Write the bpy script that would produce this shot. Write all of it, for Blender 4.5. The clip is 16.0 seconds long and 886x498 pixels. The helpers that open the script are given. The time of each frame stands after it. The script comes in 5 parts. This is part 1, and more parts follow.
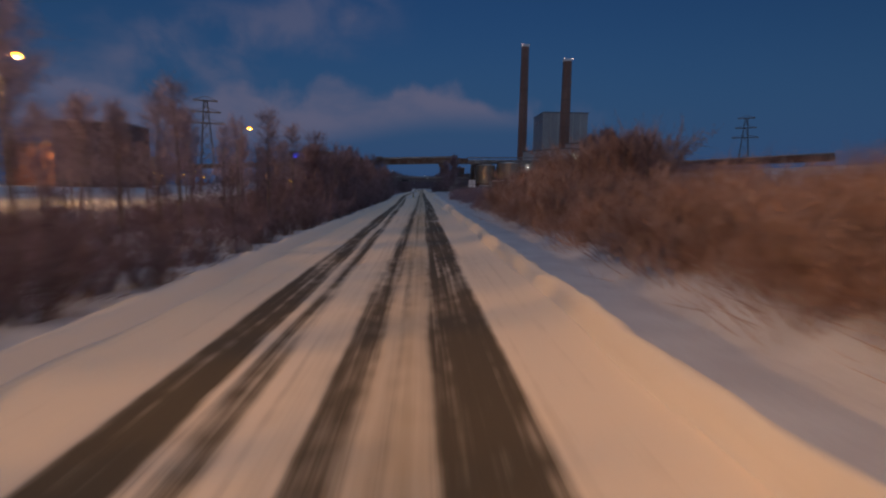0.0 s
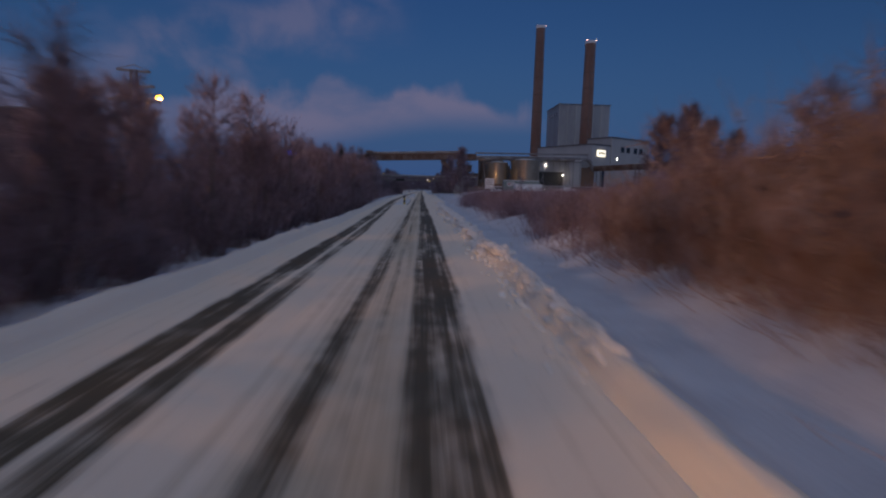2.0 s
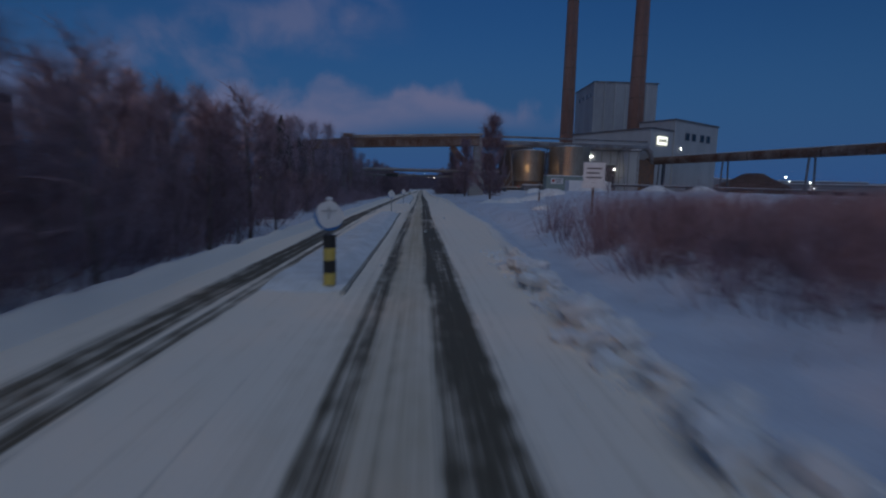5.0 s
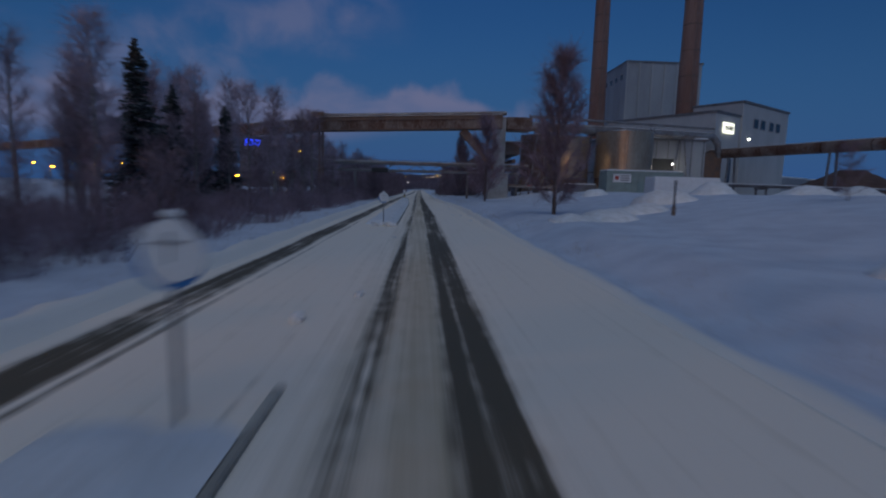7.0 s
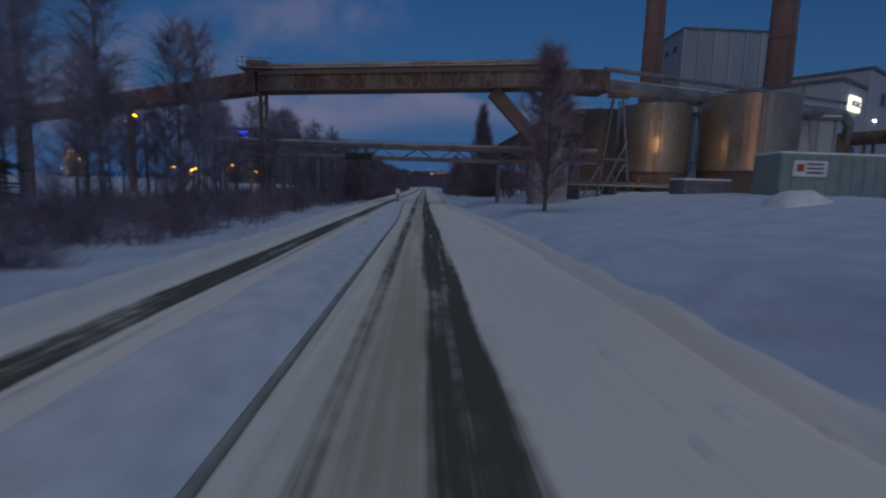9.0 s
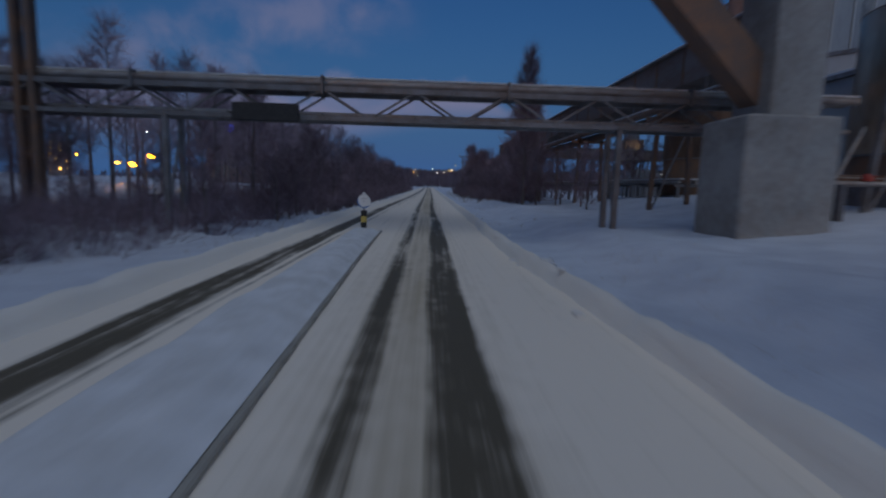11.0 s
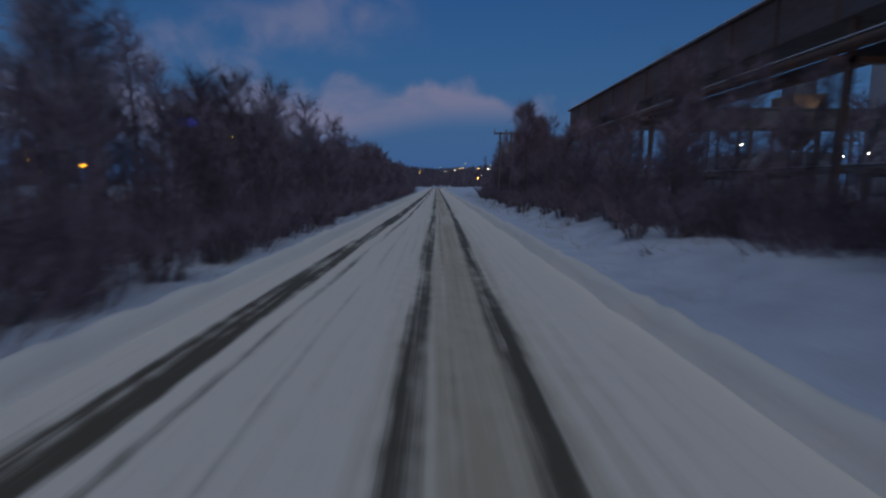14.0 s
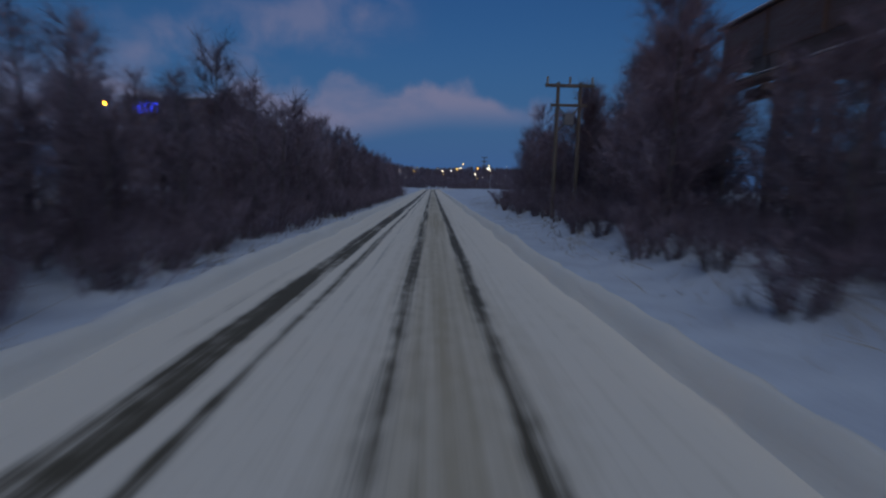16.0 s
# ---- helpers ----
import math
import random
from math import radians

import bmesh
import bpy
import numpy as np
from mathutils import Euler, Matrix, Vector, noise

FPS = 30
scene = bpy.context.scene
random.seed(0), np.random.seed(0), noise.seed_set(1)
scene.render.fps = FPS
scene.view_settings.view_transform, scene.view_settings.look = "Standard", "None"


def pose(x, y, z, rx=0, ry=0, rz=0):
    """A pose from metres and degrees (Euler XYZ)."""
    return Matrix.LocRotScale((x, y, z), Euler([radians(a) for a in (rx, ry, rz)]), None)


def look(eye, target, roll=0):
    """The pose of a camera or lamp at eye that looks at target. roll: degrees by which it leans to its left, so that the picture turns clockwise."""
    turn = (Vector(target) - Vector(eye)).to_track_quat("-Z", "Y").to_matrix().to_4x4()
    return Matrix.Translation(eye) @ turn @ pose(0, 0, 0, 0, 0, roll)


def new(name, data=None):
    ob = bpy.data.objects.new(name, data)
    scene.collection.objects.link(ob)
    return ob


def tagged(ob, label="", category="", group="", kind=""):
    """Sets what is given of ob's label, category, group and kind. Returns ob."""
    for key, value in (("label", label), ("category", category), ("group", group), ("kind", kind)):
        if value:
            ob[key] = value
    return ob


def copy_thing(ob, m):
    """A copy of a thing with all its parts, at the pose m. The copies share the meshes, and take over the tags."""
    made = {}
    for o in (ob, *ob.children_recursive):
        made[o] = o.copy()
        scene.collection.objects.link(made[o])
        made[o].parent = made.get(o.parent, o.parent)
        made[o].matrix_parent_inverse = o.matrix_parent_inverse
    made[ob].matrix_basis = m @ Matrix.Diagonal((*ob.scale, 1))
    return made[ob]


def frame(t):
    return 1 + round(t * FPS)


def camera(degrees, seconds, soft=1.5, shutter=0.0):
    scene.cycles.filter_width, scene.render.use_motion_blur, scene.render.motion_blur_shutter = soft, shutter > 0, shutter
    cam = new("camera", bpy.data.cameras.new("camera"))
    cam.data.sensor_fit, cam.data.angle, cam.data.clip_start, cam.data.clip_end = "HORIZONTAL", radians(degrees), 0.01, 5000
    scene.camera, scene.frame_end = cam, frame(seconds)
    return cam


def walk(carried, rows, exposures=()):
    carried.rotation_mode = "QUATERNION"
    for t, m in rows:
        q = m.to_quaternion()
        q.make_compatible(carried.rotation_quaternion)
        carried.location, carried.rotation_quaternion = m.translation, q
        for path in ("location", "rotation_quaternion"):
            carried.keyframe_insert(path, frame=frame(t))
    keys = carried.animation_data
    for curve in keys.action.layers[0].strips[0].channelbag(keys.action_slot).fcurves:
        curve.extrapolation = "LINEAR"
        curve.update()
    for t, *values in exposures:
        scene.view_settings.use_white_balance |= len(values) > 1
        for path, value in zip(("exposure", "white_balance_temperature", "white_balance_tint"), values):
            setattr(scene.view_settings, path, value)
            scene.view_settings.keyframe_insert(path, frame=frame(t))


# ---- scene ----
cam = camera(83.0, 16.0, soft=2.1, shutter=0.6)
PATH = [
    (0.0, pose(0.00, -0.00, 2.35, 83.06, -0.85, -2.39)),
    (0.5, pose(0.14, 10.03, 2.35, 82.87, -1.11, -2.49)),
    (1.0, pose(0.28, 20.05, 2.35, 82.97, -1.03, -2.45)),
    (1.5, pose(0.40, 30.07, 2.35, 83.29, -1.16, -2.41)),
    (2.0, pose(0.49, 40.06, 2.35, 83.18, -1.32, -2.41)),
    (2.5, pose(0.53, 50.04, 2.35, 83.07, -1.54, -2.42)),
    (3.0, pose(0.49, 59.98, 2.35, 82.95, -0.98, -2.40)),
    (3.5, pose(0.37, 69.89, 2.35, 82.88, -0.71, -2.37)),
    (4.0, pose(0.27, 79.75, 2.35, 82.98, -1.40, -2.33)),
    (6.5, pose(-0.10, 128.79, 2.35, 83.09, -1.26, -2.67)),
    (7.0, pose(-0.17, 138.50, 2.35, 83.08, -1.45, -2.74)),
    (7.5, pose(-0.08, 148.12, 2.35, 83.12, -1.84, -2.77)),
    (8.0, pose(0.08, 157.66, 2.35, 82.89, -2.13, -2.65)),
    (8.5, pose(0.16, 167.16, 2.35, 83.14, -1.32, -2.31)),
    (9.0, pose(0.20, 176.64, 2.35, 82.80, -1.71, -2.14)),
    (11.5, pose(-0.04, 223.97, 2.35, 82.70, -1.47, -1.40)),
    (12.0, pose(-0.13, 233.44, 2.35, 82.76, -1.24, -1.20)),
    (12.5, pose(-0.21, 242.85, 2.35, 82.49, -1.09, -0.95)),
    (13.0, pose(-0.30, 252.18, 2.35, 82.58, -0.03, -0.67)),
    (13.5, pose(-0.41, 261.45, 2.35, 82.76, -0.63, -0.64)),
    (14.0, pose(-0.59, 270.66, 2.35, 82.63, -0.21, -0.75)),
    (14.5, pose(-0.64, 279.80, 2.35, 82.85, -0.09, -1.02)),
    (15.0, pose(-0.49, 288.87, 2.35, 82.59, -0.86, -1.30)),
    (15.5, pose(-0.38, 297.91, 2.35, 82.75, -1.45, -1.35)),
    (16.0, pose(-0.31, 306.94, 2.35, 82.76, -1.31, -1.22)),
]
EXPOSURES = [(0.0, -0.36, 6500, 12), (0.8, -0.04, 6600, 16), (2.0, -0.02, 6600, 20), (3.0, -0.08, 6350, 15), (4.0, -0.14, 5900, 10), (6.5, 0.0, 5950, 10), (9.0, 0.12, 6300, 10), (12.0, 0.35, 6500, 10), (16.0, 0.35, 6500, 10)]
walk(cam, PATH, EXPOSURES)

SUN_ELEVATION, SUN_TURN = 1.0, 180.0
SKY_GAIN = (0.90, 0.98, 1.08)
HAZE = (0.18, 0.55, 1.42)
SKY_STRENGTH = 0.16
CLOUD = (0.92, 0.90, 1.40)
SUN_POWER = 0.50
LAMP_WATTS = 26000

# ---------------------------------------------------------------- world and light
world = bpy.data.worlds.new("dusk_sky")
scene.world = world
world.use_nodes = True
wn, wl = world.node_tree.nodes, world.node_tree.links
wn.clear()


def math_node(nodes, links, op, a, b=None, c=None):
    n = nodes.new("ShaderNodeMath")
    n.operation = op
    for i, v in enumerate((a, b, c)):
        if v is None:
            continue
        if isinstance(v, (int, float)):
            n.inputs[i].default_value = v
        else:
            links.new(v, n.inputs[i])
    return n.outputs[0]


def build_sky():
    sky = wn.new("ShaderNodeTexSky")
    sky.sky_type = "NISHITA"
    sky.sun_disc = False
    sky.sun_elevation = radians(SUN_ELEVATION)
    sky.sun_rotation = radians(SUN_TURN)
    sky.ozone_density, sky.air_density, sky.dust_density = 4.0, 1.0, 0.4
    # drifting cloud bank, stretched along the horizon
    where = wn.new("ShaderNodeTexCoord").outputs["Generated"]
    split = wn.new("ShaderNodeSeparateXYZ")
    wl.new(where, split.inputs[0])
    up = split.outputs["Z"]
    side = split.outputs["X"]

    def puffs(scale, stretch, shift, detail, rough):
        mapping = wn.new("ShaderNodeMapping")
        mapping.inputs["Scale"].default_value = stretch
        mapping.inputs["Location"].default_value = shift
        wl.new(where, mapping.inputs["Vector"])
        tex = wn.new("ShaderNodeTexNoise")
        tex.inputs["Scale"].default_value = scale
        tex.inputs["Detail"].default_value = detail
        tex.inputs["Roughness"].default_value = rough
        tex.inputs["Distortion"].default_value = 0.2
        wl.new(mapping.outputs[0], tex.inputs["Vector"])
        return tex.outputs[0]

    def ramp(value, a, b, lo=0.0, hi=1.0):
        r = wn.new("ShaderNodeMapRange")
        r.interpolation_type = "SMOOTHSTEP"
        r.inputs["From Min"].default_value, r.inputs["From Max"].default_value = a, b
        r.inputs["To Min"].default_value, r.inputs["To Max"].default_value = lo, hi
        wl.new(value, r.inputs["Value"])
        return r.outputs[0]

    def op(name, a, b, c=None):
        return math_node(wn, wl, name, a, b, c)

    # a low bank with a heaped top edge, thinning out to both sides
    heap = puffs(1.0, (9.0, 9.0, 9.0), (3.1, 0.4, 1.3), 5, 0.48)
    body = puffs(1.0, (4.0, 4.0, 9.0), (0.2, 2.6, 5.1), 5, 0.55)
    top = op("MULTIPLY_ADD", op("ABSOLUTE", op("ADD", side, 0.10), 0), -0.10, 0.205)
    edge = op("SUBTRACT", op("MULTIPLY_ADD", op("SUBTRACT", heap, 0.5), 0.20, top), up)
    floor_of = op("MULTIPLY_ADD", ramp(side, -0.30, 0.05), 0.055, 0.045)
    bank = op("MULTIPLY", ramp(edge, -0.006, 0.040), ramp(op("SUBTRACT", up, floor_of), 0.0, 0.065))
    bank = op("MULTIPLY", bank, ramp(body, 0.32, 0.60, 0.35, 1.0))
    bank = op("MULTIPLY", bank, ramp(side, 0.50, 0.14, 0.0, 1.0))
    # a long veil that climbs away from the bank towards the upper left
    line = op("MULTIPLY_ADD", side, 0.42, 0.375)
    off = op("ABSOLUTE", op("SUBTRACT", op("MULTIPLY_ADD", op("SUBTRACT", body, 0.5), 0.22, up), line), 0)
    veil = op("MULTIPLY", ramp(off, 0.105, 0.015), ramp(heap, 0.36, 0.62))
    veil = op("MULTIPLY", veil, ramp(side, 0.02, -0.14))
    amount = op("MULTIPLY", op("MAXIMUM", bank, op("MULTIPLY", veil, 0.62)), 0.80)
    clear = wn.new("ShaderNodeMix")
    clear.data_type, clear.blend_type = "RGBA", "MULTIPLY"
    clear.inputs["Factor"].default_value = 1.0
    wl.new(sky.outputs[0], clear.inputs[6])
    clear.inputs[7].default_value = (SKY_GAIN[0], SKY_GAIN[1], SKY_GAIN[2], 1)
    mix = wn.new("ShaderNodeMix")
    mix.data_type = "RGBA"
    wl.new(amount, mix.inputs["Factor"])
    # blue dusk haze, thickest at the horizon
    thick = wn.new("ShaderNodeMapRange")
    thick.interpolation_type = "SMOOTHSTEP"
    thick.inputs["From Min"].default_value, thick.inputs["From Max"].default_value = 0.0, 0.34
    thick.inputs["To Min"].default_value, thick.inputs["To Max"].default_value = 0.90, 0.05
    wl.new(up, thick.inputs["Value"])
    hazy = wn.new("ShaderNodeMix")
    hazy.data_type = "RGBA"
    wl.new(thick.outputs[0], hazy.inputs["Factor"])
    wl.new(clear.outputs[2], hazy.inputs[6])
    hazy.inputs[7].default_value = (HAZE[0], HAZE[1], HAZE[2], 1)
    wl.new(hazy.outputs[2], mix.inputs[6])
    mix.inputs[7].default_value = (CLOUD[0], CLOUD[1], CLOUD[2], 1)
    bg = wn.new("ShaderNodeBackground")
    bg.inputs["Strength"].default_value = SKY_STRENGTH
    wl.new(mix.outputs[2], bg.inputs["Color"])
    out = wn.new("ShaderNodeOutputWorld")
    wl.new(bg.outputs[0], out.inputs["Surface"])


build_sky()

# last light of the day: wide and soft, from behind the vehicle
sun = new("sun", bpy.data.lights.new("sun", "SUN"))
sun.data.energy, sun.data.angle, sun.data.color = SUN_POWER, radians(70), (0.81, 0.90, 1.0)
sun.matrix_world = look((0, -60, 90), (0, 0, 0))


# ---------------------------------------------------------------- materials
def material(name, rgb, rough=0.7, other=None, size=1.0, fine=None, metal=0.0, bump=0.0, bump_size=None, vary=0.0, glow=None, power=0.0, spots=(0.4, 0.62), stretch=(1, 1, 1)):
    """A surface with variation at two scales: rgb mixed with other in patches about size metres wide."""
    m = bpy.data.materials.new(name)
    m.use_nodes = True
    n, l = m.node_tree.nodes, m.node_tree.links
    b = n["Principled BSDF"]
    b.inputs["Roughness"].default_value, b.inputs["Metallic"].default_value = rough, metal
    b.inputs["Base Color"].default_value = (*rgb, 1)
    if glow:
        b.inputs["Emission Color"].default_value = (*glow, 1)
        b.inputs["Emission Strength"].default_value = power
    if other:
        co = n.new("ShaderNodeTexCoord")
        mp = n.new("ShaderNodeMapping")
        mp.inputs["Scale"].default_value = stretch
        l.new(co.outputs["Object"], mp.inputs["Vector"])
        big, small = n.new("ShaderNodeTexNoise"), n.new("ShaderNodeTexNoise")
        big.inputs["Scale"].default_value, big.inputs["Detail"].default_value = 1.0 / size, 6
        small.inputs["Scale"].default_value, small.inputs["Detail"].default_value = 9.0 / size if fine is None else fine, 4
        l.new(mp.outputs[0], big.inputs["Vector"])
        l.new(mp.outputs[0], small.inputs["Vector"])
        both = math_node(n, l, "MULTIPLY_ADD", small.outputs[0], 0.35, math_node(n, l, "MULTIPLY", big.outputs[0], 0.65))
        rng = n.new("ShaderNodeMapRange")
        rng.inputs["From Min"].default_value, rng.inputs["From Max"].default_value = spots
        l.new(both, rng.inputs["Value"])
        mix = n.new("ShaderNodeMix")
        mix.data_type = "RGBA"
        l.new(rng.outputs[0], mix.inputs["Factor"])
        mix.inputs[6].default_value, mix.inputs[7].default_value = (*rgb, 1), (*other, 1)
        colour = mix.outputs[2]
        if vary:
            info = n.new("ShaderNodeObjectInfo")
            hsv = n.new("ShaderNodeHueSaturation")
            l.new(math_node(n, l, "MULTIPLY_ADD", info.outputs["Random"], vary, 1 - vary / 2), hsv.inputs["Value"])
            l.new(colour, hsv.inputs["Color"])
            colour = hsv.outputs[0]
        l.new(colour, b.inputs["Base Color"])
        if bump:
            bm_ = n.new("ShaderNodeBump")
            bm_.inputs["Strength"].default_value, bm_.inputs["Distance"].default_value = bump, bump_size or 0.05 * size
            l.new(both, bm_.inputs["Height"])
            l.new(bm_.outputs[0], b.inputs["Normal"])
    return m


# Darker, bluer than the road snow: shade beyond the headlights put into the colour.
SNOW = material("verge_snow", (0.66, 0.70, 0.77), 0.75, (0.54, 0.57, 0.64), 1.6, 11, bump=0.6, bump_size=0.12)


def lit_ploughed_shoulders():
    """Sanded road snow over the clean snow along both edges, with headlight brightness painted in."""
    n, l = SNOW.node_tree.nodes, SNOW.node_tree.links
    b = n["Principled BSDF"]
    clean = b.inputs["Base Color"].links[0].from_socket
    thrown = n.new("ShaderNodeAttribute")
    thrown.attribute_name = "thrown"
    mix = n.new("ShaderNodeMix")
    mix.data_type = "RGBA"
    l.new(thrown.outputs["Fac"], mix.inputs["Factor"])
    l.new(clean, mix.inputs[6])
    mix.inputs[7].default_value = (0.90, 0.83, 0.72, 1)
    l.new(mix.outputs[2], b.inputs["Base Color"])


lit_ploughed_shoulders()
BANK = material("ploughed_snow", (0.82, 0.82, 0.82), 0.75, (0.66, 0.65, 0.63), 0.5, 12, bump=0.7, bump_size=0.06)
BARK = material("bark", (0.10, 0.075, 0.065), 0.9, (0.22, 0.19, 0.18), 0.25, bump=0.5, vary=0.4, stretch=(1, 1, 0.3))
BIRCH_BARK = material("birch_bark", (0.35, 0.32, 0.30), 0.8, (0.07, 0.06, 0.06), 0.3, bump=0.4, vary=0.3, stretch=(0.4, 0.4, 1.5))
TWIG = material("frosted_twigs", (0.150, 0.100, 0.118), 0.9, (0.38, 0.31, 0.37), 1.6, 2.5, vary=0.5, spots=(0.42, 0.70))
FROST = material("thick_frosted_twigs", (0.20, 0.145, 0.17), 0.9, (0.50, 0.42, 0.49), 1.6, 2.5, vary=0.4, spots=(0.38, 0.66))
SCRUB = material("willow_twigs", (0.27, 0.155, 0.125), 0.85, (0.44, 0.34, 0.32), 1.0, 3, vary=0.4)
NEEDLE = material("spruce_needles", (0.03, 0.04, 0.032), 0.85, (0.20, 0.20, 0.225), 0.8, 5, vary=0.4, spots=(0.45, 0.72))
STRAW = material("dead_grass", (0.26, 0.19, 0.11), 0.9, (0.42, 0.35, 0.26), 0.4, vary=0.4)
CONCRETE = material("weathered_concrete", (0.36, 0.35, 0.33), 0.85, (0.24, 0.22, 0.20), 2.5, bump=0.3, vary=0.1)
CLADDING = material("grey_cladding", (0.36, 0.37, 0.37), 0.55, (0.29, 0.29, 0.30), 6, vary=0.12, stretch=(1, 1, 0.25))
CLADDING_DARK = material("dark_cladding", (0.25, 0.26, 0.27), 0.55, (0.20, 0.20, 0.21), 6, stretch=(1, 1, 0.25))
WHITE_WALL = material("pale_sheet_wall", (0.46, 0.46, 0.45), 0.6, (0.39, 0.39, 0.38), 5, vary=0.1, stretch=(1, 1, 0.3))
BRICK_STACK = material("stack_brick", (0.22, 0.115, 0.085), 0.85, (0.30, 0.18, 0.14), 4.0, bump=0.3, stretch=(1, 1, 0.15))
RUST = material("rusted_steel", (0.24, 0.18, 0.145), 0.7, (0.10, 0.045, 0.025), 2.0, 5, bump=0.35, bump_size=0.03, spots=(0.38, 0.56), stretch=(0.7, 0.7, 0.35), vary=0.25)
RUST_DARK = material("dark_rusted_steel", (0.14, 0.10, 0.08), 0.75, (0.22, 0.12, 0.07), 1.2, bump=0.3, vary=0.2)
GALLERY = material("gallery_sheet", (0.15, 0.135, 0.13), 0.65, (0.12, 0.075, 0.055), 2.5, 4, bump=0.2, vary=0.15, stretch=(1, 0.4, 1.5))
STEEL = material("painted_steel", (0.22, 0.22, 0.23), 0.55, (0.14, 0.12, 0.11), 1.0, metal=0.3, vary=0.15)
PIPE = material("insulated_pipe", (0.38, 0.365, 0.35), 0.5, (0.22, 0.17, 0.145), 2.0, metal=0.5, stretch=(0.4, 1, 1))
TANK = material("weathered_tank", (0.20, 0.135, 0.09), 0.45, (0.11, 0.07, 0.05), 3.0, 4, metal=0.4, bump=0.15, stretch=(1, 1, 0.35))
TANK_PALE = material("pale_tank", (0.42, 0.35, 0.26), 0.36, (0.27, 0.20, 0.14), 3.0, 4, metal=0.55, stretch=(1, 1, 0.3))
BOARD = material("white_board", (0.75, 0.75, 0.74), 0.5, (0.66, 0.66, 0.65), 0.6)
RED = material("red_paint", (0.45, 0.06, 0.04), 0.5, (0.36, 0.06, 0.04), 0.5)
BLUE = material("blue_reflective", (0.03, 0.16, 0.42), 0.4, (0.05, 0.20, 0.46), 0.3)
GREEN = material("green_grey_container", (0.26, 0.32, 0.29), 0.6, (0.20, 0.24, 0.22), 1.5, vary=0.1)
BLACK = material("black_rubber", (0.02, 0.02, 0.02), 0.6, (0.035, 0.033, 0.03), 0.2)
YELLOW = material("yellow_reflector", (0.62, 0.46, 0.10), 0.45, (0.55, 0.42, 0.12), 0.2)
KERB = material("granite_kerb", (0.50, 0.47, 0.40), 0.85, (0.26, 0.24, 0.21), 0.3, bump=0.4, vary=0.25)
CHIPS = material("bark_chips", (0.075, 0.042, 0.034), 0.95, (0.12, 0.075, 0.06), 1.5, 6, bump=0.8, bump_size=0.15)
WOOD = material("weathered_pole", (0.12, 0.09, 0.07), 0.9, (0.19, 0.15, 0.12), 0.4, stretch=(1, 1, 0.2))
BRICK_WALL = material("brick_wall", (0.27, 0.12, 0.08), 0.85, (0.20, 0.09, 0.07), 3.0, 3, vary=0.1)
DARK_WALL = material("dark_brick_wall", (0.16, 0.11, 0.10), 0.85, (0.11, 0.08, 0.08), 4.0, vary=0.1)
GLASS_DARK = material("dark_window", (0.02, 0.025, 0.03), 0.1, (0.03, 0.035, 0.04), 2.0)
SODIUM = material("sodium_glow", (0.8, 0.5, 0.2), 0.4, glow=(1.0, 0.30, 0.003), power=45.0)
WHITE_LAMP = material("white_lamp_glow", (0.8, 0.8, 0.8), 0.4, glow=(1.0, 0.95, 0.82), power=22.0)
SIGN_LIGHT = material("lit_sign_face", (0.8, 0.8, 0.7), 0.4, glow=(1.0, 0.96, 0.72), power=1.6)
BLUE_LIGHT = material("blue_neon", (0.05, 0.08, 0.8), 0.4, glow=(0.02, 0.06, 1.0), power=2.6)
FAR_ORANGE = material("far_sodium_glow", (0.8, 0.5, 0.2), 0.4, glow=(1.0, 0.42, 0.06), power=16.0)
FAR_WHITE = material("far_white_glow", (0.8, 0.8, 0.8), 0.4, glow=(1.0, 0.86, 0.72), power=10.0)
RED_LIGHT = material("aviation_light", (0.7, 0.3, 0.2), 0.4, glow=(1.0, 0.55, 0.45), power=9.0)


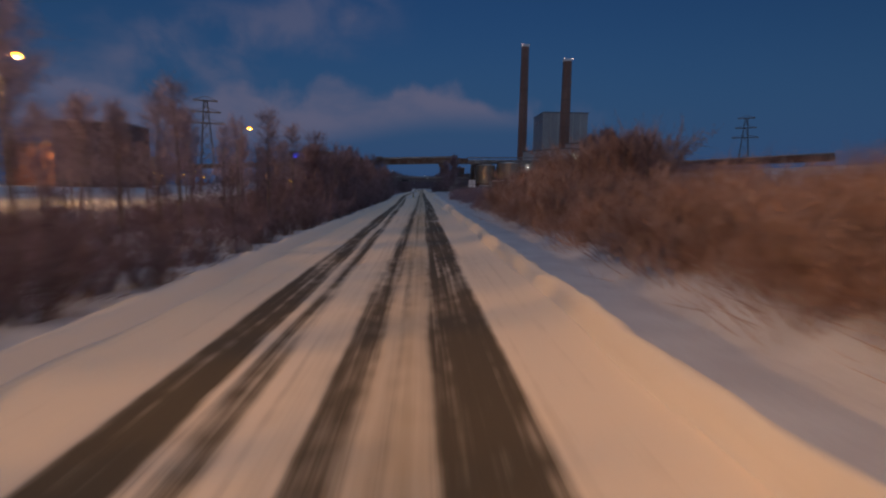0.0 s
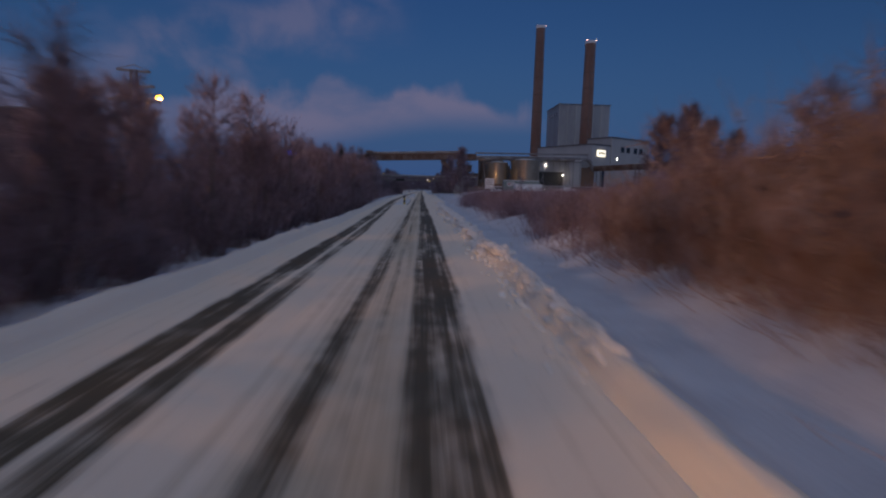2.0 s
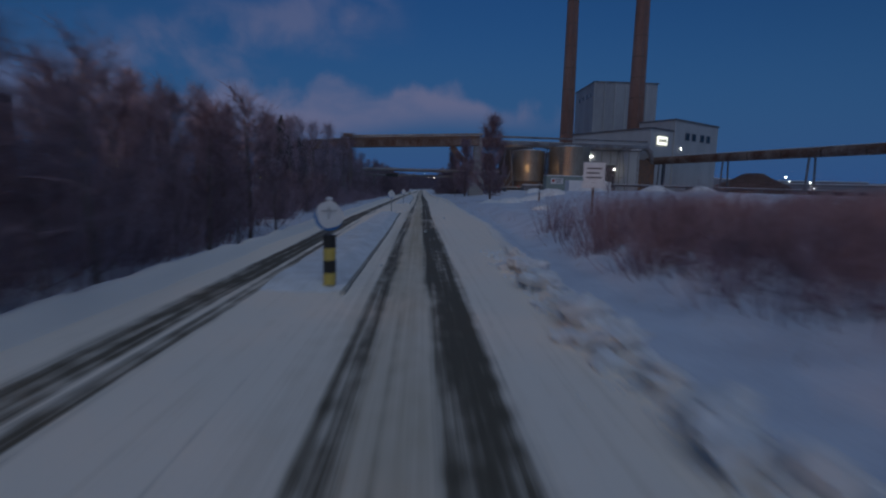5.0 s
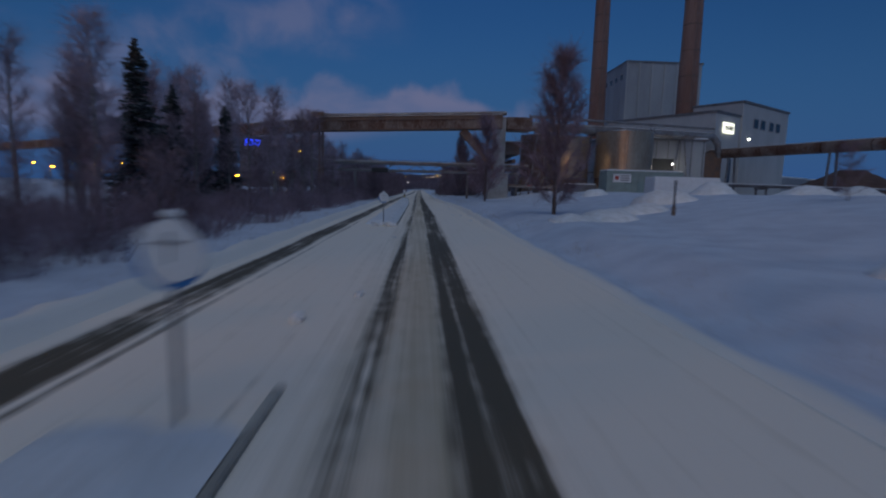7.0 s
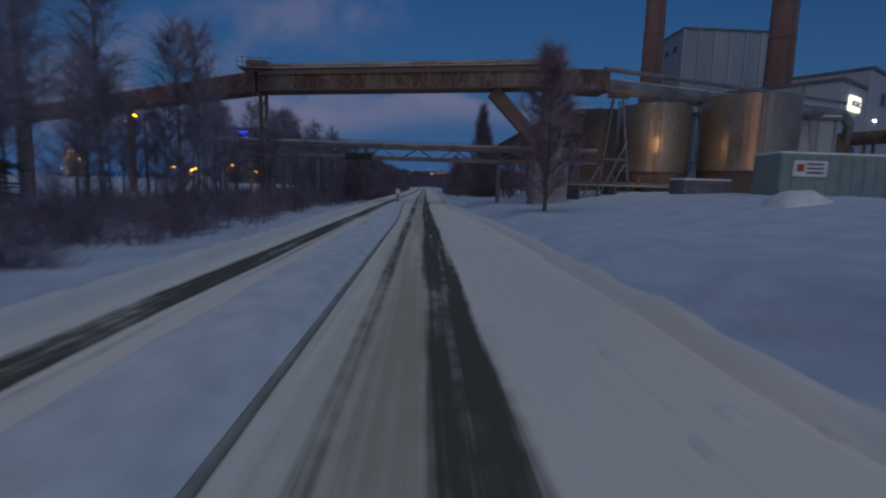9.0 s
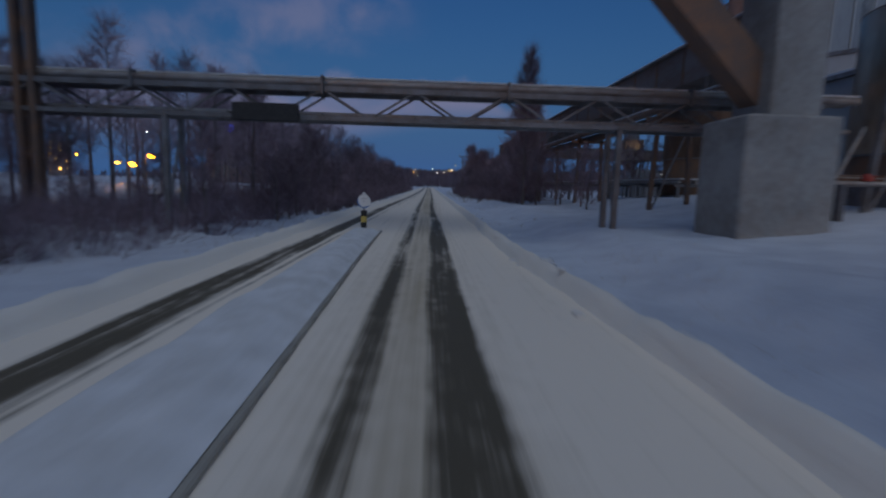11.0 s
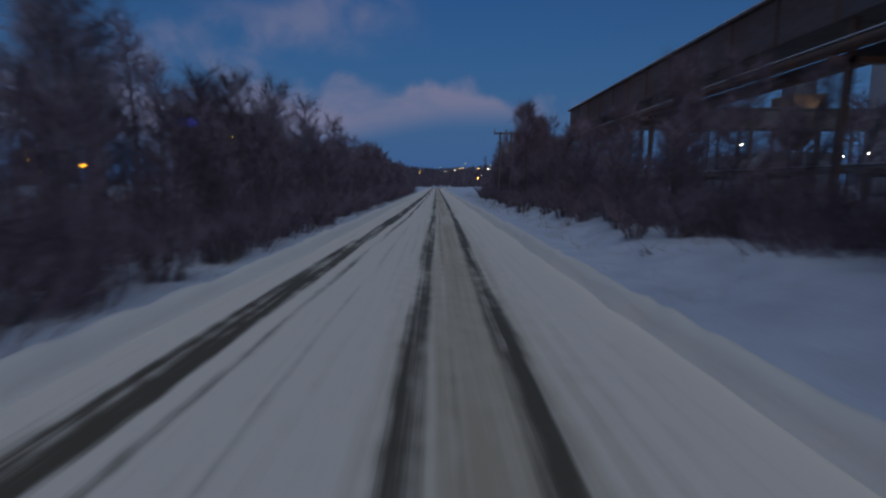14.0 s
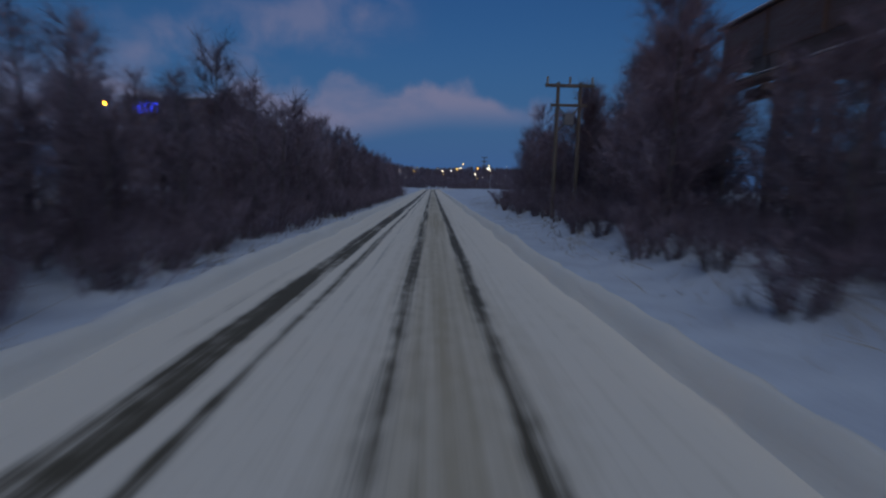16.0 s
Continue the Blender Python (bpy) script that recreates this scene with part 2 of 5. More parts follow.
def road_material():
    m = bpy.data.materials.new("snowy_road")
    m.use_nodes = True
    n, l = m.node_tree.nodes, m.node_tree.links
    b = n["Principled BSDF"]
    wear = n.new("ShaderNodeAttribute")
    wear.attribute_name = "wear"
    grit = n.new("ShaderNodeAttribute")
    grit.attribute_name = "grit"
    co = n.new("ShaderNodeTexCoord")
    long_map = n.new("ShaderNodeMapping")
    long_map.inputs["Scale"].default_value = (6.0, 0.10, 1)
    l.new(co.outputs["Object"], long_map.inputs["Vector"])
    streak = n.new("ShaderNodeTexNoise")
    streak.inputs["Scale"].default_value, streak.inputs["Detail"].default_value = 1.0, 6
    l.new(long_map.outputs[0], streak.inputs["Vector"])
    crumb = n.new("ShaderNodeTexNoise")
    crumb.inputs["Scale"].default_value, crumb.inputs["Detail"].default_value = 3.2, 8
    l.new(co.outputs["Object"], crumb.inputs["Vector"])
    grain = n.new("ShaderNodeTexNoise")
    grain.inputs["Scale"].default_value, grain.inputs["Detail"].default_value = 60, 3
    l.new(co.outputs["Object"], grain.inputs["Vector"])
    edge = math_node(n, l, "MULTIPLY_ADD", streak.outputs[0], 1.9, math_node(n, l, "MULTIPLY", crumb.outputs[0], 1.15))
    edge = math_node(n, l, "SUBTRACT", edge, 1.54)
    near = math_node(n, l, "MULTIPLY_ADD", wear.outputs["Fac"], 0.70, 0.10)
    total = math_node(n, l, "MULTIPLY_ADD", edge, near, wear.outputs["Fac"])
    bare = n.new("ShaderNodeMapRange")
    bare.interpolation_type = "SMOOTHSTEP"
    bare.inputs["From Min"].default_value, bare.inputs["From Max"].default_value = 0.26, 0.95
    l.new(total, bare.inputs["Value"])
    dirt = n.new("ShaderNodeMapRange")
    dirt.inputs["From Min"].default_value, dirt.inputs["From Max"].default_value = 0.05, 0.75
    l.new(math_node(n, l, "MULTIPLY_ADD", edge, 0.38, grit.outputs["Fac"]), dirt.inputs["Value"])
    snow = n.new("ShaderNodeMix")
    snow.data_type = "RGBA"
    l.new(dirt.outputs[0], snow.inputs["Factor"])
    # Packed, sanded snow; its warm tint also carries some headlight colour.
    snow.inputs[6].default_value, snow.inputs[7].default_value = (0.92, 0.82, 0.69, 1), (0.54, 0.45, 0.32, 1)
    tar = n.new("ShaderNodeMix")
    tar.data_type = "RGBA"
    l.new(grain.outputs[0], tar.inputs["Factor"])
    # Part of the asphalt's brown is headlight warmth mixed into the colour.
    tar.inputs[6].default_value, tar.inputs[7].default_value = (0.088, 0.072, 0.050, 1), (0.158, 0.134, 0.094, 1)
    mix = n.new("ShaderNodeMix")
    mix.data_type = "RGBA"
    l.new(bare.outputs[0], mix.inputs["Factor"])
    l.new(snow.outputs[2], mix.inputs[6])
    l.new(tar.outputs[2], mix.inputs[7])
    l.new(mix.outputs[2], b.inputs["Base Color"])
    b.inputs["Specular IOR Level"].default_value = 0.25
    l.new(math_node(n, l, "MULTIPLY_ADD", bare.outputs[0], -0.12, 0.85), b.inputs["Roughness"])
    bump = n.new("ShaderNodeBump")
    bump.inputs["Strength"].default_value, bump.inputs["Distance"].default_value = 0.5, 0.02
    l.new(math_node(n, l, "ADD", crumb.outputs[0], math_node(n, l, "MULTIPLY", bare.outputs[0], -0.8)), bump.inputs["Height"])
    l.new(bump.outputs[0], b.inputs["Normal"])
    return m


ROAD = road_material()


# ---------------------------------------------------------------- building helpers
def thing(name, label, category, group="", kind="", at=(0, 0, 0), turn=0.0):
    e = new(name)
    e.empty_display_size = 0.2
    e.matrix_basis = pose(*at, 0, 0, turn)
    return tagged(e, label, category, group, kind)


def mesh_of(name, bm, mat, smooth=False):
    me = bpy.data.meshes.new(name)
    bm.to_mesh(me)
    bm.free()
    me.materials.append(mat)
    if smooth:
        me.shade_smooth()
    return me


def part(name, bm, mat, parent, label="", smooth=False):
    ob = new(name, mesh_of(name, bm, mat, smooth))
    ob.parent = parent
    return tagged(ob, label)


def mesh_part(name, me, parent, label="", m=None):
    ob = new(name, me)
    ob.parent = parent
    if m is not None:
        ob.matrix_basis = m
    return tagged(ob, label)


def solid(name, bm, mat, label, category, group="", kind="", smooth=False):
    return tagged(new(name, mesh_of(name, bm, mat, smooth)), label, category, group, kind)


def block(x0, x1, y0, y1, z0, z1, bevel=0.0, bm=None):
    bm = bm or bmesh.new()
    m = Matrix.LocRotScale(((x0 + x1) / 2, (y0 + y1) / 2, (z0 + z1) / 2), None, (x1 - x0, y1 - y0, z1 - z0))
    got = bmesh.ops.create_cube(bm, size=1, matrix=m)
    if bevel:
        bmesh.ops.bevel(bm, geom=list({e for v in got["verts"] for e in v.link_edges}), offset=bevel, segments=1, affect="EDGES")
    return bm


def beam(p, q, w, h=None, bm=None):
    """A square bar from p to q, w wide and h high."""
    bm = bm or bmesh.new()
    p, q = Vector(p), Vector(q)
    d = q - p
    turn = d.to_track_quat("Y", "Z").to_matrix().to_4x4()
    m = Matrix.Translation((p + q) / 2) @ turn @ Matrix.Diagonal((w, d.length, h or w, 1))
    bmesh.ops.create_cube(bm, size=1, matrix=m)
    return bm


def tube(p, q, r, r2=None, seg=14, bm=None, caps=True):
    bm = bm or bmesh.new()
    p, q = Vector(p), Vector(q)
    d = q - p
    m = Matrix.Translation((p + q) / 2) @ d.to_track_quat("Z", "Y").to_matrix().to_4x4()
    bmesh.ops.create_cone(bm, cap_ends=caps, segments=seg, radius1=r, radius2=r if r2 is None else r2, depth=d.length, matrix=m)
    return bm


def ball(c, r, bm=None, sub=2, squash=1.0):
    bm = bm or bmesh.new()
    bmesh.ops.create_icosphere(bm, subdivisions=sub, radius=r, matrix=Matrix.Translation(c) @ Matrix.Diagonal((1, 1, squash, 1)))
    return bm


# ---------------------------------------------------------------- value noise on the plan
def grid_noise(x, y, seed):
    xi, yi = np.floor(x).astype(np.int64), np.floor(y).astype(np.int64)
    fx, fy = x - xi, y - yi
    fx, fy = fx * fx * (3 - 2 * fx), fy * fy * (3 - 2 * fy)

    def corner(a, b):
        h = (a * 374761393 + b * 668265263 + seed * 982451653) & 0x7FFFFFFF
        h = ((h ^ (h >> 13)) * 1274126177) & 0x7FFFFFFF
        return ((h ^ (h >> 16)) & 0xFFFF) / 65535.0

    return (corner(xi, yi) * (1 - fx) + corner(xi + 1, yi) * fx) * (1 - fy) + (corner(xi, yi + 1) * (1 - fx) + corner(xi + 1, yi + 1) * fx) * fy


def fractal(x, y, seed, octaves=4):
    total, gain = 0, 0.5
    for k in range(octaves):
        total = total + gain * grid_noise(x * 2 ** k, y * 2 ** k, seed + k)
        gain *= 0.5
    return total


def smooth(a, b, v):
    s = np.clip((v - a) / (b - a), 0, 1)
    return s * s * (3 - 2 * s)


# ---------------------------------------------------------------- ground and road
def road_left(y):
    """The road's left edge: the road is wider beside the traffic islands."""
    return -4.75 - 0.95 * smooth(70, 125, y) + 0.95 * smooth(245, 300, y)


def road_right(y):
    """The road's right edge, which opens out at the factory entrance."""
    return 2.62 + 1.55 * smooth(108, 135, y) * smooth(236, 198, y)


def bend(y):
    """How far the road has swung to the right, out by the town."""
    return np.clip(y - 540, 0, 400) ** 2 / 1000.0


def wander(y, seed):
    """Sideways wander of the ploughed edge of the road."""
    return 0.34 * (fractal(y * 0 + seed, y / 3.2, seed) - 0.47)


def ground_height(x, y):
    x = x - bend(y)
    left, right = road_left(y), road_right(y)
    inside = np.minimum(x - left - wander(y, 35), right + wander(y, 36) - x)
    h = 0.22 * (fractal(x / 5.0, y / 7.0, 11) - 0.5) + 0.5 * (fractal(x / 30.0, y / 40.0, 21) - 0.5) * smooth(6, 20, np.abs(x))
    h = h + 0.30 * (fractal(x / 1.3, y / 1.9, 15) - 0.5) * smooth(4.6, 7.0, np.abs(x + 0.85))
    # ditches and rising fields
    h = h - 0.50 * smooth(0.8, 1.9, x - right) + 0.90 * smooth(5.8, 9.5, x)
    h = h - 0.30 * smooth(-0.6, -1.6, x - left) + 0.3 * smooth(-6, -12, x - left)
    h = h + 3.7 * smooth(13, 25, x) * smooth(105, 75, y)
    h = h + 2.1 * smooth(11, 30, x) * smooth(110, 150, y) * smooth(310, 252, y)
    # ridges thrown up by the plough
    rough = fractal(x * 2.2, y * 1.6, 31)
    open_yard = smooth(112, 124, y) * smooth(172, 160, y)
    right_ridge = np.exp(-(np.abs(x - right - 0.36 - wander(y, 36)) / 0.34) ** 3) * (0.30 + 0.22 * rough) * (1 - 0.9 * open_yard) * (1 - 0.45 * smooth(50, 60, y) * smooth(118, 108, y))
    left_ridge = np.exp(-((x - left + 0.55) / 0.45) ** 2) * (0.16 + 0.30 * rough)
    shoulder = smooth(0.0, -0.32, inside)
    return (h + right_ridge + left_ridge) * shoulder - 0.09 * (1 - shoulder)


def sheet(name, xs, ys, heights, mat):
    gx, gy = np.meshgrid(xs, ys)
    gz = heights(gx, gy)
    nx, ny = len(xs), len(ys)
    i = np.arange(nx * ny).reshape(ny, nx)
    quads = np.stack([i[:-1, :-1], i[:-1, 1:], i[1:, 1:], i[1:, :-1]], -1).reshape(-1, 4)
    me = bpy.data.meshes.new(name)
    me.from_pydata(np.stack([gx, gy, gz], -1).reshape(-1, 3).tolist(), [], quads.tolist())
    me.materials.append(mat)
    me.shade_smooth()
    return me, gx, gy


def lines(*spans):
    return np.unique(np.concatenate([np.arange(a, b, s) for a, b, s in spans]).round(3))


ground_x = lines((-3000, -400, 260), (-400, -60, 17), (-60, -20, 2.5), (-20, -7.4, 0.5), (-7.4, -4.2, 0.16), (-4.2, 2.3, 1.0), (2.3, 6.2, 0.14), (6.2, 14, 0.5), (14, 60, 2.0), (60, 400, 17), (400, 3001, 260))
ground_y = lines((-400, -30, 37), (-30, 340, 0.45), (340, 520, 2.0), (520, 900, 10), (900, 3301, 200))
me, gx, gy = sheet("ground", ground_x, ground_y, ground_height, SNOW)
off = np.maximum(road_left(gy) - (gx - bend(gy)), (gx - bend(gy)) - road_right(gy)) + 0.5 * (fractal(gx * 1.2, gy / 1.7, 25) - 0.47)
# Mask for sanded snow and painted headlight brightness on the shoulders.
me.attributes.new("thrown", "FLOAT", "POINT").data.foreach_set("value", (0.9 * smooth(0.85, 0.45, off)).astype(np.float32).ravel())
tagged(new("ground", me), "snow-covered verges, ditches and fields beside the road", "ground", "", "structure")


def knots(y, pairs):
    return np.interp(y, [p[0] for p in pairs], [p[1] for p in pairs])


def track_wear(x, y):
    """How far the tyres have worn the snow off the asphalt: 0 snow, 1 bare."""
    wob = 0.10 * (fractal(x * 0 + 3.3, y / 9.0, 51) - 0.5)
    ragged = 0.22 * (fractal(x * 1.1, y / 2.6, 61) - 0.47)
    w = np.zeros_like(x)
    for middle, half, depth, seed in (
        ([(0, 0.66), (70, 0.9), (140, 0.58), (180, 0.78), (225, 0.47), (245, 0.52), (262, 0.36), (310, 0.66), (700, 0.6)],
         [(0, 0.54), (70, 0.50), (140, 0.40), (180, 0.48), (225, 0.40), (243, 0.34), (262, 0.20), (310, 0.17), (700, 0.3)], 0.95, 71),
        ([(0, -0.85), (70, -0.62), (140, -0.8), (180, -0.66), (225, -0.76), (262, -0.95), (310, -0.8), (700, -0.8)],
         [(0, 0.28), (70, 0.20), (140, 0.22), (180, 0.15), (225, 0.24), (262, 0.22), (310, 0.20), (700, 0.2)], 0.80, 72),
        ([(0, -0.30), (70, -0.10), (140, -0.36), (225, -0.4), (310, -0.4), (700, -0.4)],
         [(0, 0.10), (70, 0.12), (120, 0.03), (225, 0.02), (300, 0.05), (700, 0.1)], 0.55, 73),
        ([(0, -2.65), (70, -3.45), (105, -4.2), (140, -4.85), (225, -4.6), (262, -4.25), (310, -3.35), (380, -2.9), (700, -2.9)],
         [(0, 0.40), (70, 0.34), (140, 0.46), (225, 0.46), (262, 0.38), (310, 0.34), (700, 0.3)], 0.95, 74),
        ([(0, -1.9), (70, -2.75), (105, -3.5), (140, -4.2), (225, -3.95), (262, -3.5), (310, -2.55), (380, -2.2), (700, -2.2)],
         [(0, 0.20), (70, 0.27), (110, 0.20), (130, 0.06), (200, 0.05), (262, 0.05), (310, 0.12), (700, 0.15)], 0.85, 75),
        ([(0, -3.6), (70, -3.95), (140, -5.3), (262, -4.75), (310, -4.05), (700, -3.6)],
         [(0, 0.09), (110, 0.03), (262, 0.05), (310, 0.10), (700, 0.1)], 0.45, 76),
        ([(0, -1.5), (262, -2.6), (310, -1.95), (700, -1.7)], [(0, 0.02), (250, 0.01), (285, 0.05), (310, 0.07), (700, 0.1)], 0.6, 78),
    ):
        c, s = knots(y, middle), knots(y, half)
        patch = 0.30 + 1.05 * fractal(x * 0.5 + seed, y / 5.0, seed) + 0.45 * fractal(x * 3.0 + seed, y / 1.6, seed + 9)
        d = np.abs(x - c - wob - ragged * 0.35)
        w = np.maximum(w, depth * np.clip(patch, 0.25, 1.05) * smooth(s + 0.22, s - 0.18, d))
    return np.clip(w, 0, 1)


def road_height(x, y):
    crown = 0.03 - 0.004 * np.abs(x + 0.8)
    return crown - 0.03 * track_wear(x, y) + 0.02 * fractal(x * 1.5, y * 0.8, 81)


def build_road():
    xs = np.arange(-6.0, 4.55, 0.085)
    ys = lines((-30, 340, 0.6), (340, 560, 2.0), (560, 1000, 8.0))
    me, gx, gy = sheet("road", xs, ys, lambda x, y: road_height(x, y) - 1.3 * smooth(0.0, -0.5, np.minimum(x - road_left(y) - wander(y, 35), road_right(y) + 0.12 + wander(y, 36) - x)), ROAD)
    me.vertices.foreach_set("co", np.stack([gx + bend(gy), gy, np.array([v.co.z for v in me.vertices]).reshape(gx.shape)], -1).ravel())
    wear = track_wear(gx, gy)
    lane = np.exp(-((gx + 0.1) / 1.0) ** 2) * 0.62 * (0.5 + fractal(gx * 0.4, gy / 8.0, 91))
    for name, values in (("wear", wear), ("grit", lane)):
        a = me.attributes.new(name, "FLOAT", "POINT")
        a.data.foreach_set("value", values.astype(np.float32).ravel())
    tagged(new("road", me), "asphalt road under packed snow with dark worn wheel tracks", "road", "", "structure")


build_road()


# ---------------------------------------------------------------- traffic islands
def island(y0, y1, kerb_x):
    name = thing("traffic_island", "raised traffic island with granite kerb and snow on top", "traffic island", "traffic islands", "", (0, 0, 0))
    xs, ys = lines((-3.6, -1.64, 0.08)), lines((y0 + 0.2, y1 - 0.2, 0.5))
    me, _, _ = sheet("snow_cap", xs, ys, lambda x, y: -0.05 + 0.165 * smooth(0, 0.3, x + 3.6) * smooth(0, 0.6, np.minimum(y - y0 - 0.2, y1 - 0.2 - y)) + 0.18 * smooth(0, 0.5, np.minimum(x + 3.55, -1.70 - x)) * smooth(0, 1.5, np.minimum(y - y0, y1 - y)) + (0.05 + 0.11 * smooth(-1.7, -2.1, x)) * (fractal(x * 2, y * 0.9, 17) - 0.4), BANK)
    for v in me.vertices:
        v.co.x += (kerb_x(v.co.y) + 1.66) * (v.co.x + 3.6) / 1.96
    mesh_part("snow_cap", me, name, "ploughed snow lying on the island")
    stone = bpy.data.meshes.new("kerb_stone")
    bm = block(-0.06, 0.06, -0.49, 0.49, -0.06, 0.075, 0.02)
    bm.to_mesh(stone)
    bm.free()
    stone.materials.append(KERB)
    y = y0 + 0.5
    while y < y1:
        slant = math.degrees(math.atan2(kerb_x(y - 0.5) - kerb_x(y + 0.5), 1.0))
        mesh_part("kerb_stone", stone, name, "", pose(float(kerb_x(y)) + random.uniform(-0.006, 0.006), y, 0.03, 0, 0, slant + random.uniform(-0.4, 0.4)))
        y += 1.0
    return name


island(110.0, 143.6, lambda y: -1.52 - 0.18 * smooth(122, 143, y))
island(169.4, 238.8, lambda y: -1.48 - 0.72 * smooth(204, 241, y))


def island_sign(x, y, striped, drop):
    t = thing("traffic_sign", "round traffic sign crusted white with frost on a post" if not striped else "round frosted traffic sign above a black and yellow striped bollard", "traffic sign", "island signs", "", (x, y, 0.1 - drop))
    part("post", tube((0, 0.05, 0), (0, 0.05, 2.0), 0.032), STEEL, t)
    part("disc", tube((0, 0.0, 1.62), (0, 0.025, 1.62), 0.32, seg=32), BLUE, t, "blue reflective disc")
    bm = tube((0.015, -0.02, 1.66), (0.015, 0.0, 1.66), 0.30, seg=24)
    for v in bm.verts:
        v.co += Vector((0.02 * math.sin(9 * v.co.z), 0, 0.012 * math.sin(17 * v.co.x)))
    part("frost", bm, BOARD, t, "crust of white frost over the sign face")
    part("arrow", beam((-0.005, -0.024, 1.55), (0.0, -0.024, 1.84), 0.035, 0.01), STEEL, t, "grey arrow shaft showing through")
    part("arrow_head", beam((-0.17, -0.024, 1.745), (0.17, -0.024, 1.745), 0.03, 0.01), STEEL, t)
    if striped:
        for k in range(4):
            part("bollard_band", tube((0, 0.05, 0.08 + 0.28 * k), (0, 0.05, 0.36 + 0.28 * k), 0.14, seg=18), (YELLOW, BLACK)[k % 2], t, ("yellow reflective band", "black band")[k % 2])
    bm = ball((0, 0.05, 2.0), 0.09, sub=1, squash=0.6)
    part("snow", bm, BANK, t, "snow cap")


island_sign(-1.9, 110.6, True, 0.05)
island_sign(-2.45, 143.2, False, 0.05)
island_sign(-2.35, 170.0, False, 0.05)
island_sign(-3.0, 238.3, True, 0.25)


# ---------------------------------------------------------------- plant life
def spikes(bases, tips, r):
    """Three-sided spikes, one for each base and tip."""
    n = len(bases)
    d = tips - bases
    side = np.cross(d, np.array([0.3, 0.5, 0.8]))
    side /= np.linalg.norm(side, axis=1)[:, None] + 1e-9
    other = np.cross(d, side)
    other /= np.linalg.norm(other, axis=1)[:, None] + 1e-9
    ring = [bases + r * (side * math.cos(a) + other * math.sin(a)) for a in (0.0, 2.094, 4.189)]
    verts = np.stack([*ring, tips], 1).reshape(-1, 3)
    i = 4 * np.arange(n)[:, None]
    faces = np.concatenate([i + [0, 1, 3], i + [1, 2, 3], i + [2, 0, 3]])
    return verts, faces


def limb_mesh(name, limbs, mat, sides=5):
    """Tapered limbs, each a list of (point, radius)."""
    verts, faces = [], []
    for path in limbs:
        start = len(verts)
        for k, (p, r) in enumerate(path):
            for a in range(sides):
                turn = a * math.tau / sides
                verts.append((p[0] + r * math.cos(turn), p[1] + r * math.sin(turn), p[2]))
        for k in range(len(path) - 1):
            for a in range(sides):
                i, j = start + sides * k + a, start + sides * k + (a + 1) % sides
                faces.append((i, j, j + sides, i + sides))
    me = bpy.data.meshes.new(name)
    me.from_pydata(verts, [], faces)
    me.materials.append(mat)
    me.shade_smooth()
    return me


def raw_mesh(name, verts, faces, mat):
    me = bpy.data.meshes.new(name)
    me.from_pydata(verts.tolist(), [], faces.tolist())
    me.materials.append(mat)
    return me


def broadleaf_meshes(seed, height, spread, limbs_n, twigs_n, bark, twig_r=0.011, low=0.15, taper=0.55, twig=None):
    """Trunk, limbs and a crown of fine bare twigs."""
    rng = np.random.default_rng(seed)
    lean = rng.normal(0, 0.03, 2)
    r0 = 0.012 * height + 0.02

    def trunk_at(f):
        return np.array([lean[0] * height * f * f + 0.05 * math.sin(5 * f + seed), lean[1] * height * f * f + 0.05 * math.cos(4 * f + seed), height * f])

    trunk = [[(trunk_at(f), max(r0 * (1 - f) ** 0.8, 0.008)) for f in np.linspace(0, 0.97, 8)]]
    limbs, ends = [], []
    for k in range(limbs_n):
        f = low + (0.93 - low) * (k + rng.random()) / limbs_n
        base = trunk_at(f)
        a = k * 2.4 + rng.normal(0, 0.4)
        reach = spread * (1.06 - f) ** taper * min(1.0, 0.45 + f / 0.22) * rng.uniform(0.7, 1.2)
        rise = reach * rng.uniform(0.75, 1.5)
        path, p = [], base.copy()
        for s in np.linspace(0, 1, 5):
            q = base + np.array([math.cos(a) * reach * s, math.sin(a) * reach * s, rise * s ** 1.4 * 0.8])
            q = q + rng.normal(0, 0.03 + 0.05 * s, 3)
            path.append((q, max(0.30 * r0 * (1 - f) * (1 - s) + 0.005, 0.005)))
        limbs.append(path)
        ends.append(np.array([p_ for p_, _ in path]))
    # twigs start on the limbs and sweep outward and up
    pick = rng.integers(0, limbs_n, twigs_n)
    s = rng.random(twigs_n) ** 0.65 * 3.99
    lo = s.astype(int)
    pts = np.array(ends)
    base = pts[pick, lo] * (1 - (s - lo))[:, None] + pts[pick, lo + 1] * (s - lo)[:, None]
    out = pts[pick, 4] - pts[pick, 0]
    out /= np.linalg.norm(out, axis=1)[:, None]
    way = out * 0.7 + rng.normal(0, 0.55, (twigs_n, 3)) + [0, 0, 0.25]
    way /= np.linalg.norm(way, axis=1)[:, None]
    length = rng.uniform(0.25, 0.75, twigs_n)[:, None] * (0.5 + height / 14)
    knee = base + way * length
    droop = rng.normal(0, 0.45, (twigs_n, 3)) + way + [0, 0, -0.15]
    tip = knee + droop * length * 0.55
    verts, faces = spikes(base, knee, twig_r)
    v2, f2 = spikes(base + (knee - base) * 0.6, tip, twig_r * 0.8)
    crown = raw_mesh("crown", np.concatenate([verts, v2]), np.concatenate([faces, f2 + len(verts)]), twig or TWIG)
    return limb_mesh("trunk", trunk, bark), limb_mesh("branchwork", limbs, bark, 3), crown


